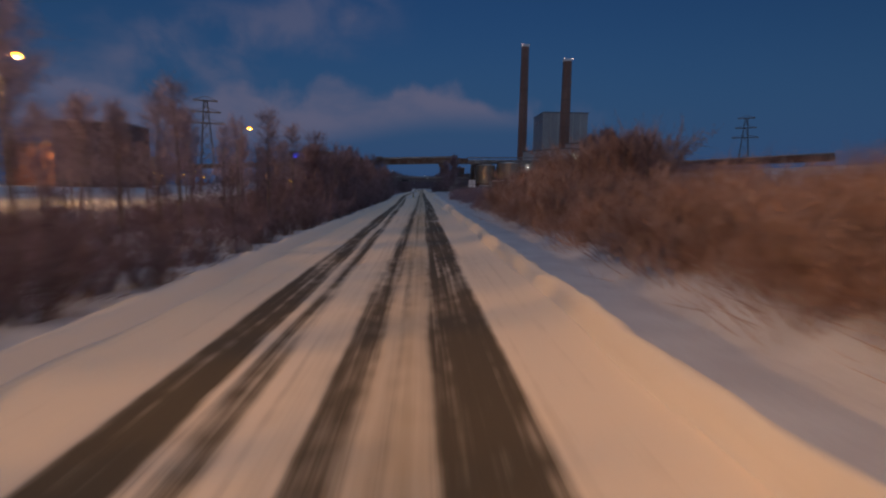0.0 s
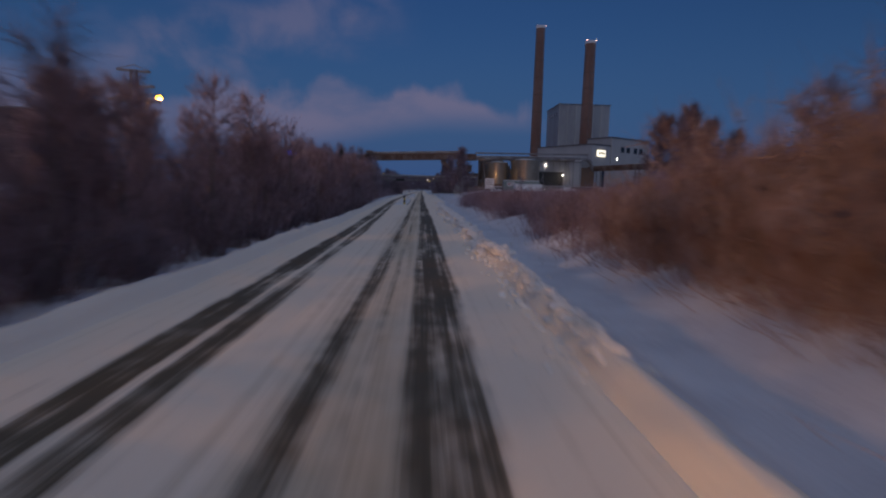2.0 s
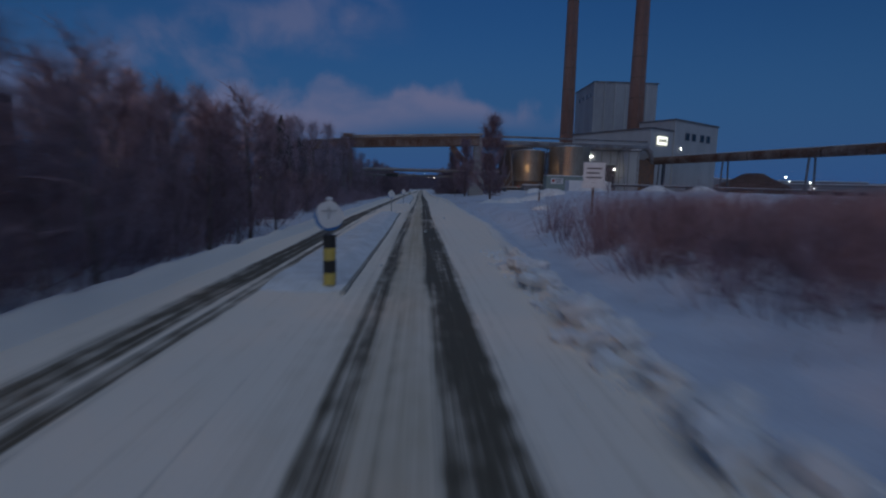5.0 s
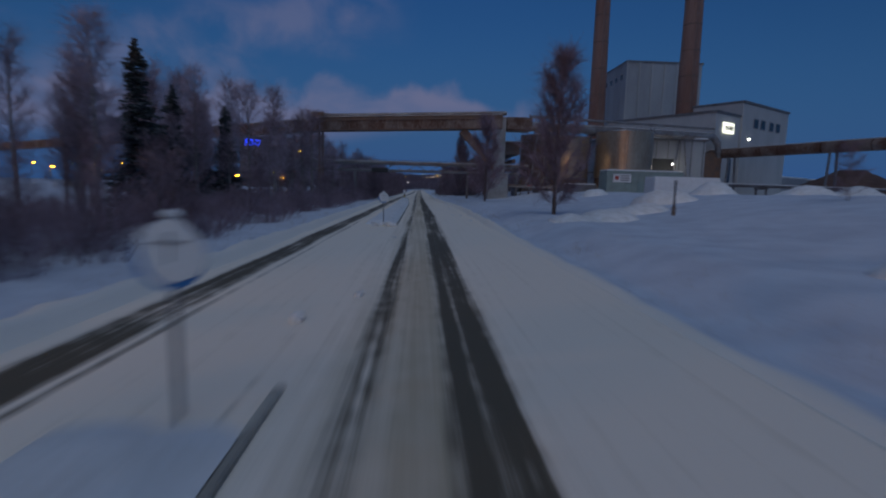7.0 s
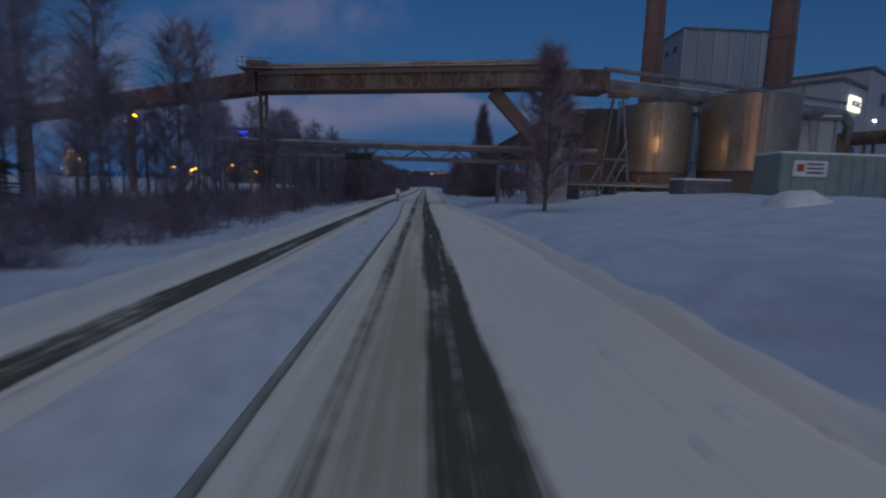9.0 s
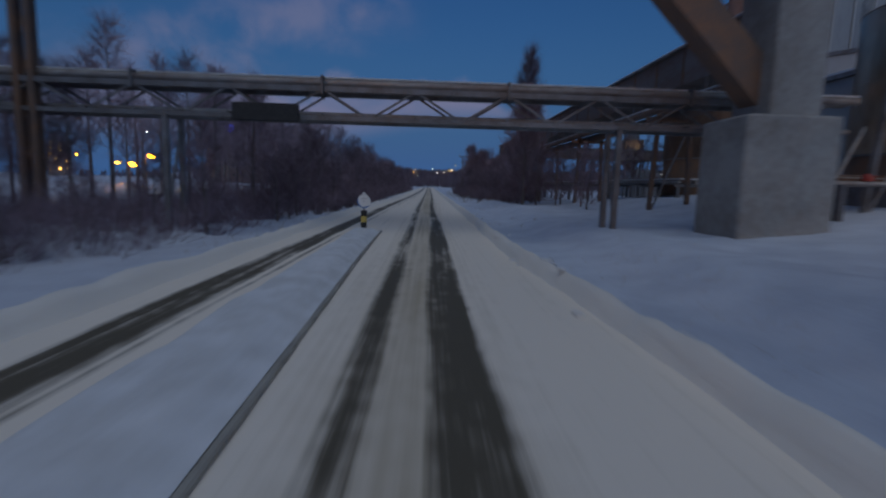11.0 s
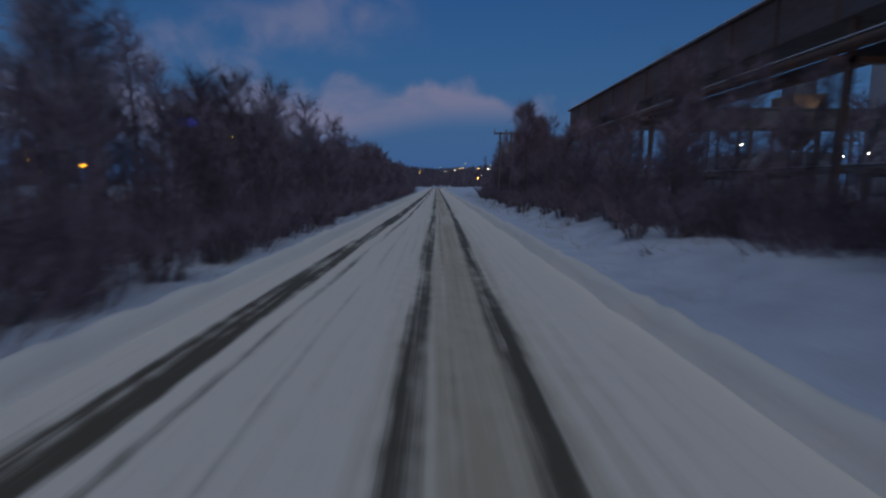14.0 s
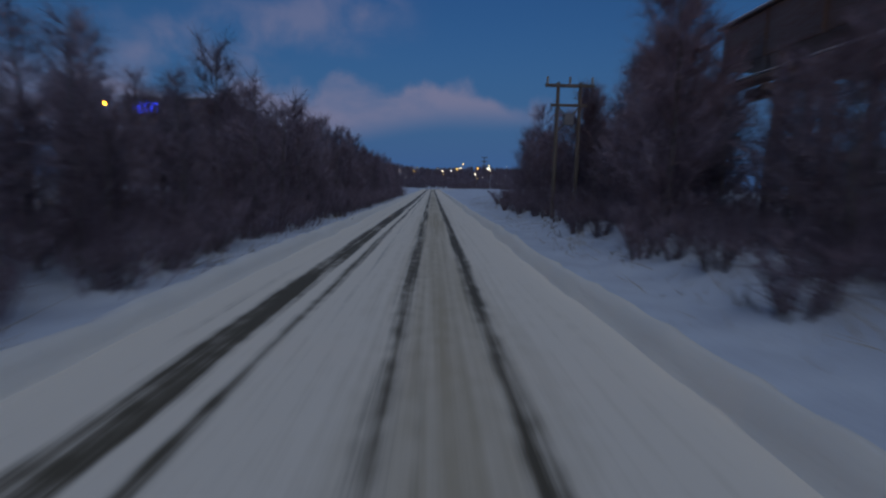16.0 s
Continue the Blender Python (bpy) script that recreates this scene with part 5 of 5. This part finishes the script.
def gate_post(x, y):
    t = thing("gate_post", "dark wooden post with a thick foot standing in the snow", "post", "", "", (x, y, 0.3))
    part("pole", block(-0.06, 0.06, -0.06, 0.06, 1.1, 3.0, 0.02), BLACK, t)
    part("foot", block(-0.11, 0.11, -0.10, 0.10, -0.5, 1.2, 0.03), WOOD, t)
    part("snow", ball((0, 0, 3.02), 0.14, sub=1, squash=0.5), BANK, t, "cap of snow")


gate_post(17.3, 172.1)


def pipe_clutter():
    """Pipes and valves between the tanks."""
    t = thing("pipe_rack", "low rack of rusty pipes and valves between the tanks", "pipe rack", "", "", (0, 0, 0))
    for k in range(4):
        part("pipe", tube((18, 239.5 + 0.6 * k, 3.0 + 0.12 * k), (47, 236.5 + 0.6 * k, 3.0 + 0.12 * k), 0.14 + 0.03 * (k % 2)), (PIPE, RUST)[k % 2], t)
    for k in range(7):
        x = 19 + 4.4 * k
        part("stand", block(x - 0.1, x + 0.1, 237, 242, 0.6, 2.9), STEEL, t)
    for k in range(5):
        part("valve", ball((22 + 5.1 * k, 239.2, 3.3), 0.3, sub=1), RED, t)
    for k in range(3):
        part("brace_pipe", tube((20 + 3 * k, 240, 1.0), (23 + 3 * k, 241, 6.0), 0.12), PIPE, t)


pipe_clutter()


def yard_shed(x, y, w, d, h, turn):
    t = thing("yard_shed", "long low dark shed with snow on its roof", "building", "yard sheds", "", (x, y, 0.4), turn)
    part("wall", block(0, w, 0, d, -0.6, h, 0.1), CLADDING_DARK, t)
    part("roof", block(-0.4, w + 0.4, -0.4, d + 0.4, h, h + 0.35, 0.05), STEEL, t)
    part("snow", block(-0.3, w + 0.3, -0.3, d + 0.3, h + 0.35, h + 0.75, 0.15), BANK, t, "thick snow on the flat roof")
    for k in range(int(w / 9)):
        part("door", block(3 + 9 * k, 7 + 9 * k, -0.12, 0.02, 0, h * 0.62), GLASS_DARK, t, "dark sliding door")
    part("wall_lamp", block(w * 0.3, w * 0.3 + 0.5, -0.5, -0.05, h * 0.75, h * 0.75 + 0.3), WHITE_LAMP, t, "glowing wall lamp")


def chip_pile(x, y, r, h):
    """Heap of bark and chips with slumped sides."""
    n = 40
    g = np.linspace(-1.1, 1.1, n)
    gx, gy = np.meshgrid(g, g)
    far = np.hypot(gx, gy * 1.1) * (0.85 + 0.3 * fractal(np.arctan2(gy, gx) * 1.2 + 5, gx * 0 + 2, 61))
    gz = np.clip(1 - far, -0.06, 1) ** 1 * 1.15 + 0.10 * (fractal(gx * 6, gy * 6, 62) - 0.5) * smooth(1.0, 0.8, far)
    gz = np.minimum(gz, 0.92 + 0.06 * fractal(gx * 4, gy * 4, 63))
    i = np.arange(n * n).reshape(n, n)
    quads = np.stack([i[:-1, :-1], i[:-1, 1:], i[1:, 1:], i[1:, :-1]], -1).reshape(-1, 4)
    me = raw_mesh("chip_pile", np.stack([gx * r, gy * r, gz * h], -1).reshape(-1, 3), quads, CHIPS)
    me.shade_smooth()
    ob = new("chip_pile", me)
    ob.matrix_basis = pose(x, y, float(ground_height(np.array([x]), np.array([y]))[0]))
    tagged(ob, "dark brown heap of bark chips in the factory yard", "heap")


chip_pile(110.0, 262.0, 16.0, 7.5)

yard_shed(142, 296, 46, 16, 6.5, -12)
yard_shed(196, 300, 60, 18, 7.5, -14)
yard_shed(150, 350, 70, 20, 9.0, -10)


def hopper_tower():
    t = thing("hopper_tower", "dark steel hopper tower with a lamp in the factory yard", "tower", "", "", (52, 345, 0))
    for sx in (-2, 2):
        for sy in (-2, 2):
            part("leg", beam((sx, sy, 0), (sx, sy, 13), 0.4), STEEL, t)
    for k in range(3):
        part("brace", beam((-2, -2, 1 + 4 * k), (2, -2, 4.5 + 4 * k), 0.2), STEEL, t)
    part("bin", block(-2.4, 2.4, -2.4, 2.4, 10.5, 15.2, 0.1), RUST_DARK, t)
    bm = bmesh.new()
    bmesh.ops.create_cone(bm, cap_ends=True, segments=4, radius1=1.0, radius2=3.2, depth=3.0, matrix=pose(0, 0, 9.0, 0, 0, 45))
    part("chute", bm, RUST_DARK, t)
    part("head_house", block(-1.5, 1.5, -1.5, 1.5, 15.2, 17.2, 0.05), STEEL, t)
    part("snow", block(-1.6, 1.6, -1.6, 1.6, 17.2, 17.4, 0.05), BANK, t)


hopper_tower()


def yard_rack(name, label, a, b, z, step, pipes):
    t = thing(name, label, "pipe rack", "pipe racks")
    a, b = Vector((*a, z)), Vector((*b, z))
    side = (b - a).cross(Vector((0, 0, 1))).normalized()
    for k in range(pipes):
        o = side * (0.55 * k - 0.27 * pipes) + Vector((0, 0, 0.05 * (k % 3)))
        part("pipe", tube(a + o, b + o, 0.16 + 0.07 * (k % 2)), (PIPE, RUST, STEEL)[k % 3], t)
    part("snow", beam(a + Vector((0, 0, 0.30)), b + Vector((0, 0, 0.30)), 0.55 * pipes, 0.10), BANK, t, "snow along the top")
    n = max(2, int((b - a).length / step))
    for k in range(n + 1):
        p = a.lerp(b, k / n)
        part("cross_beam", beam(p - side * 0.4 * pipes - Vector((0, 0, 0.35)), p + side * 0.4 * pipes - Vector((0, 0, 0.35)), 0.25), STEEL, t)
        for s in (-0.3 * pipes, 0.3 * pipes):
            q = p + side * s
            part("leg", beam((q.x, q.y, 0), (q.x, q.y, z - 0.4), 0.26), STEEL, t)


yard_rack("pipe_rack", "low rack of dark pipes on stub legs under snow", (25, 262), (25, 336), 3.3, 9, 4)
yard_rack("pipe_rack", "high pipe rack crossing the factory yard", (24, 341), (80, 343), 10.4, 14, 4)
yard_rack("pipe_rack", "low rack of dark pipes on stub legs under snow", (44, 214), (120, 236), 3.9, 10, 3)


# ---------------------------------------------------------------- poles, masts and lamps
def h_pole(x, y, top):
    t = thing("power_pole", "wooden H-frame power pole with crossarm and insulators", "power pole", "", "", (x, y, 0))
    for s in (-0.8, 0.8):
        part("pole", tube((s, 0, -0.5), (s, 0, top), 0.17, 0.12, seg=10), WOOD, t)
    part("crossarm", beam((-1.75, -0.1, top - 0.25), (1.75, -0.1, top - 0.25), 0.16, 0.22), WOOD, t)
    part("crossarm", beam((-1.3, -0.1, top - 1.6), (1.3, -0.1, top - 1.6), 0.12, 0.18), WOOD, t)
    for s in (-1.6, 0, 1.6):
        part("insulator", tube((s, -0.1, top - 0.15), (s, -0.1, top + 0.35), 0.08), CONCRETE, t)
    part("brace", beam((-0.75, 0, top - 3.4), (0.75, 0, top - 1.7), 0.09), WOOD, t)
    part("brace", beam((0.75, 0, top - 3.4), (-0.75, 0, top - 1.7), 0.09), WOOD, t)
    part("switch_box", block(-0.35, 0.35, -0.35, 0.05, top - 3.0, top - 2.2, 0.03), STEEL, t)


h_pole(9.3, 343.5, 9.8)


def pylon(x, y, top, turn):
    t = thing("lattice_pylon", "steel lattice power pylon with three crossarms", "pylon", "pylons", "", (x, y, 0), turn)
    w = top * 0.09
    for sx in (-1, 1):
        for sy in (-1, 1):
            part("leg", beam((sx * w, sy * w, -0.5), (sx * 0.5, sy * 0.5, top), 0.24), STEEL, t)
    n = 9
    for k in range(n):
        za, zb = top * k / n, top * (k + 1) / n
        wa, wb = w + (0.5 - w) * k / n, w + (0.5 - w) * (k + 1) / n
        for sy in (-1, 1):
            part("lattice_bar", beam((-wa, sy * wa, za), (wb, sy * wb, zb), 0.12), STEEL, t)
            part("lattice_bar", beam((wa, sy * wa, za), (-wb, sy * wb, zb), 0.12), STEEL, t)
    for k, (z, r) in enumerate(((0.99, 3.6), (0.87, 4.4), (0.75, 5.6))):
        part("crossarm", beam((-r, 0, top * z), (r, 0, top * z), 0.5, 0.45), STEEL, t)
        part("crossarm_stay", beam((-r, 0, top * z + 0.2), (0, 0, top * z + 1.4), 0.15), STEEL, t)
        part("crossarm_stay", beam((r, 0, top * z + 0.2), (0, 0, top * z + 1.4), 0.15), STEEL, t)


pylon(-70.1, 169.3, 29.5, 20)
pylon(154.8, 239.0, 38.0, -30)
pylon(60, 900, 36.0, 0)


def street_lamp_kind(label, glow, colour, height, arm, lens=0.40):
    t = thing("street_lamp", label, "street lamp", "street lamps")
    part("pole", tube((0, 0, -0.4), (0, 0, height), 0.11, 0.06, seg=10), STEEL, t)
    part("arm", tube((0, 0, height - 0.05), (arm, 0, height + 0.25), 0.045, seg=8), STEEL, t)
    part("head", block(arm - 0.25, arm + 0.55, -0.17, 0.17, height + 0.2, height + 0.42, 0.05), STEEL, t)
    part("lens", ball((arm + 0.15, 0, height + 0.14), lens, sub=2, squash=0.7), glow, t, "glowing lamp glass")
    return t


def lamp_light(x, y, z, colour, watts, radius=0.25):
    d = bpy.data.lights.new("lamp_light", "POINT")
    d.energy, d.color, d.shadow_soft_size = watts, colour, radius
    ob = new("lamp_light", d)
    ob.location = (x, y, z)


ORANGE = (1.0, 0.50, 0.17)
first = street_lamp_kind("street lamp with a glowing orange sodium head", SODIUM, ORANGE, 12.0, 1.4, 0.34)
row = ((-44.2, 56, 1.27), (-44.2, -10, 1.27), (-42.6, 122.2, 1.27), (-43.2, 252.4, 0.92), (-44.0, 320, 1.17), (-41.2, 369.5, 0.93), (-38.2, 436, 1.04), (-24.5, 497, 0.84), (9.6, 0.6, 1.02))
for k, (x, y, s) in enumerate(row):
    z = float(ground_height(np.array([x]), np.array([y]))[0])
    if k:
        ob = copy_thing(first, pose(x, y, z, 0, 0, 180 if x > 0 else 0))
    else:
        ob = first
        ob.matrix_basis = pose(x, y, z)
    ob.scale = (s, s, s)
lamp_light(8.0, 0.6, 12.0, ORANGE, 3000)
for x, y, s in row[:8]:
    lamp_light(x + 1.6 * s, y, 12.0 * s - 0.5, ORANGE, LAMP_WATTS * (1.8 if y < 20 else 0.6 if y < 80 else 0.20 if y < 150 else 0.006 if y < 300 else 0.03))

low = street_lamp_kind("short yard lamp with a glowing orange head", SODIUM, ORANGE, 5.0, 0.5, 0.40)
for k, (x, y, z) in enumerate(((-80.4, 353, 0.0), (-58.5, 353, 0.0), (-264, 600, -0.5), (-150, 352, 2.0), (-172, 372, 4.0), (-96, 372, 1.0), (-70, 334, 0.0), (-47, 300, 0.5))):
    ob = copy_thing(low, pose(x, y, z)) if k else low
    if not k:
        ob.matrix_basis = pose(x, y, z)
    if k == 0:
        ob.scale = (1.6, 1.6, 1.0)
    if k == 2:
        ob.scale = (2.2, 2.2, 3.4)

white = street_lamp_kind("tall yard lamp with a white glowing head", WHITE_LAMP, (1, 0.9, 0.7), 11.6, 0.8, 0.34)
spots = ((53.6, 344.2, 1.0), (-119.0, 430, 1.75), (60.6, 373.6, 0.87), (62.0, 348.8, 0.56), (69.0, 352.4, 0.62), (86.2, 334.0, 0.70), (78, 334, 0.5), (62, 262, 0.8), (120, 262, 0.7), (135, 270, 0.6), (150, 300, 0.7), (44, 262, 0.45))
for k, (x, y, s) in enumerate(spots):
    ob = copy_thing(white, pose(x, y, 0.3)) if k else white
    if not k:
        ob.matrix_basis = pose(x, y, 0.3)
    ob.scale = (s, s, s)
lamp_light(53.8, 342.2, 11.5, (1, 0.86, 0.5), 350)
lamp_light(28.6, 236.9, 8.6, (1, 0.62, 0.25), 110)
lamp_light(62.5, 258.0, 9.0, (1, 0.88, 0.6), 160)


# ---------------------------------------------------------------- buildings away from the road
def block_of_flats(name, label, x0, x1, y0, y1, z1, mat, cols, rows_n):
    t = thing(name, label, "building", "town buildings", "", (x0, y0, 0))
    w, d = x1 - x0, y1 - y0
    part("wall", block(0, w, 0, d, -1, z1, 0.1), mat, t)
    part("roof", block(-0.5, w + 0.5, -0.5, d + 0.5, z1, z1 + 0.7), STEEL, t)
    part("roof_snow", block(-0.3, w + 0.3, -0.3, d + 0.3, z1 + 0.7, z1 + 1.0), BANK, t)
    for i in range(cols):
        for j in range(rows_n):
            x, z = w * (i + 0.5) / cols, 2 + (z1 - 3) * (j + 0.5) / rows_n
            win = part("window", block(x - 1.0, x + 1.0, -0.08, 0.05, z - 0.9, z + 0.9), STEEL, t)
            part("pane", block(x - 0.85, x + 0.85, -0.10, -0.06, z - 0.75, z + 0.75), GLASS_DARK, win)
    return t


block_of_flats("brick_building", "dark brick works building seen through the trees", -196, -162, 279, 310, 34, DARK_WALL, 5, 6)
block_of_flats("brick_building", "brick factory hall washed with orange lamplight", -262, -204, 330, 360, 26, BRICK_WALL, 7, 3)
lamp_light(-232, 322, 20, ORANGE, 26000, 0.5)
sign_house = block_of_flats("mill_building", "tall dark mill building with a blue neon roof sign", -140, -96, 541, 580, 38, DARK_WALL, 7, 6)
# four letter-sized shapes of blue light, drawn plain
for k in range(4):
    x = 4.6 + 2.9 * k
    g = part("sign_shape", block(x, x + 0.55, -0.5, -0.2, 31.6, 36.2), BLUE_LIGHT, sign_house, "blue neon shape")
    part("sign_shape", block(x + 0.6, x + 2.1, -0.5, -0.2, 35.4, 36.2), BLUE_LIGHT, sign_house)
    part("sign_shape", block(x + 0.6, x + 2.1, -0.5, -0.2, 33.4 - 1.8 * (k % 2), 34.2 - 1.8 * (k % 2)), BLUE_LIGHT, sign_house)
    part("sign_shape", block(x + 2.15, x + 2.7, -0.5, -0.2, 31.6 + 1.5 * (k % 2), 36.2 - 1.2 * (1 - k % 2)), BLUE_LIGHT, sign_house)


def mill_tower():
    t = thing("mill_tower", "far industrial tower dotted with small orange lights", "tower", "", "", (-392, 764, 0))
    part("frame", block(-9, 9, -6, 6, 0, 34, 0.2), STEEL, t)
    part("frame_top", block(-4, 4, -4, 4, 34, 42, 0.2), STEEL, t)
    rng = random.Random(3)
    for k in range(24):
        x = rng.uniform(-16, 16)
        part("light", ball((x, -6.6, rng.uniform(5, 38 - abs(x))), 0.30, sub=1), FAR_ORANGE, t, "small orange light")


mill_tower()


def far_town():
    """Wooded rise at the end of the road with houses and street lights."""
    xs, ys = lines((-420, 421, 14)), lines((700, 1400, 22))
    me, _, _ = sheet("wooded_hill", xs, ys, lambda x, y: -1.5 + (16 + 11 * fractal(x / 90, y / 120, 7)) * smooth(720, 960, y) * smooth(420, 250, np.abs(x)) * (0.8 + 0.2 * smooth(6, 60, np.abs(x - 4))), SNOW)
    tagged(new("wooded_hill", me), "snowy wooded rise beyond the end of the road", "hill", "", "structure")
    rng = np.random.default_rng(9)
    n = 2600
    x, y = rng.normal(0, 150, n), rng.uniform(712, 960, n)
    keep = (np.abs(x) > 7) | (y > 745)
    x, y = x[keep], y[keep]
    z = -1.5 + (16 + 11 * fractal(x / 90, y / 120, 7)) * smooth(720, 960, y) * smooth(420, 250, np.abs(x)) * (0.8 + 0.2 * smooth(6, 60, np.abs(x - 4)))
    base = np.stack([x, y, z], -1)
    verts, faces = [], []
    count = 0
    for k in range(16):
        a = rng.uniform(0, math.tau, len(x))
        h = rng.uniform(0.15, 0.95, len(x))
        top = rng.uniform(6, 11, len(x))
        p = base + np.stack([np.cos(a) * (1 - h) * 2.2, np.sin(a) * (1 - h) * 2.2, h * top * 0.8], -1)
        q = p + np.stack([np.cos(a) * 0.8, np.sin(a) * 0.8, 0.25 * top], -1)
        v, f = spikes(p, q, 0.75)
        verts.append(v)
        faces.append(f + count)
        count += len(v)
    ob = new("far_wood", raw_mesh("far_wood", np.concatenate(verts), np.concatenate(faces), TWIG))
    tagged(ob, "dark wood on the far rise", "wood", "", "stuff")
    kinds = []
    for label, glow in (("distant orange street light on the rise", FAR_ORANGE), ("distant white street light on the rise", FAR_WHITE)):
        lamp = thing("far_lamp", label, "street lamp", "distant lights")
        part("pole", tube((0, 0, -8), (0, 0, 6), 0.12, seg=6), STEEL, lamp)
        part("lens", ball((0, 0, 6.2), 0.34, sub=1), glow, lamp, "glowing lamp glass")
        kinds.append(lamp)
    for k in range(40):
        px, py = (rng.uniform(-80, 130), rng.uniform(760, 980)) if k % 2 else (rng.normal(12, 40), rng.uniform(672, 790))
        pz = 7.0 + 17 * smooth(720, 960, py) * (0.8 + 0.2 * smooth(6, 60, abs(px - 4)))
        m = pose(px, py - 8, pz + float(rng.uniform(-7.0, 3.0)))
        if k < 2:
            o = kinds[k]
            o.matrix_basis = m
        else:
            o = copy_thing(kinds[k % 5 in (1, 2, 4)], m)
        s = float(rng.uniform(0.55, 1.15))
        o.scale = (s, s, s)
    for px, py in ((-60, 905), (-30, 930), (20, 940), (55, 915), (90, 935), (-95, 930)):
        h = block_of_flats("house", "distant house among the trees", px, px + 16, py, py + 10, 17 + (px % 5), DARK_WALL, 3, 2)


far_town()
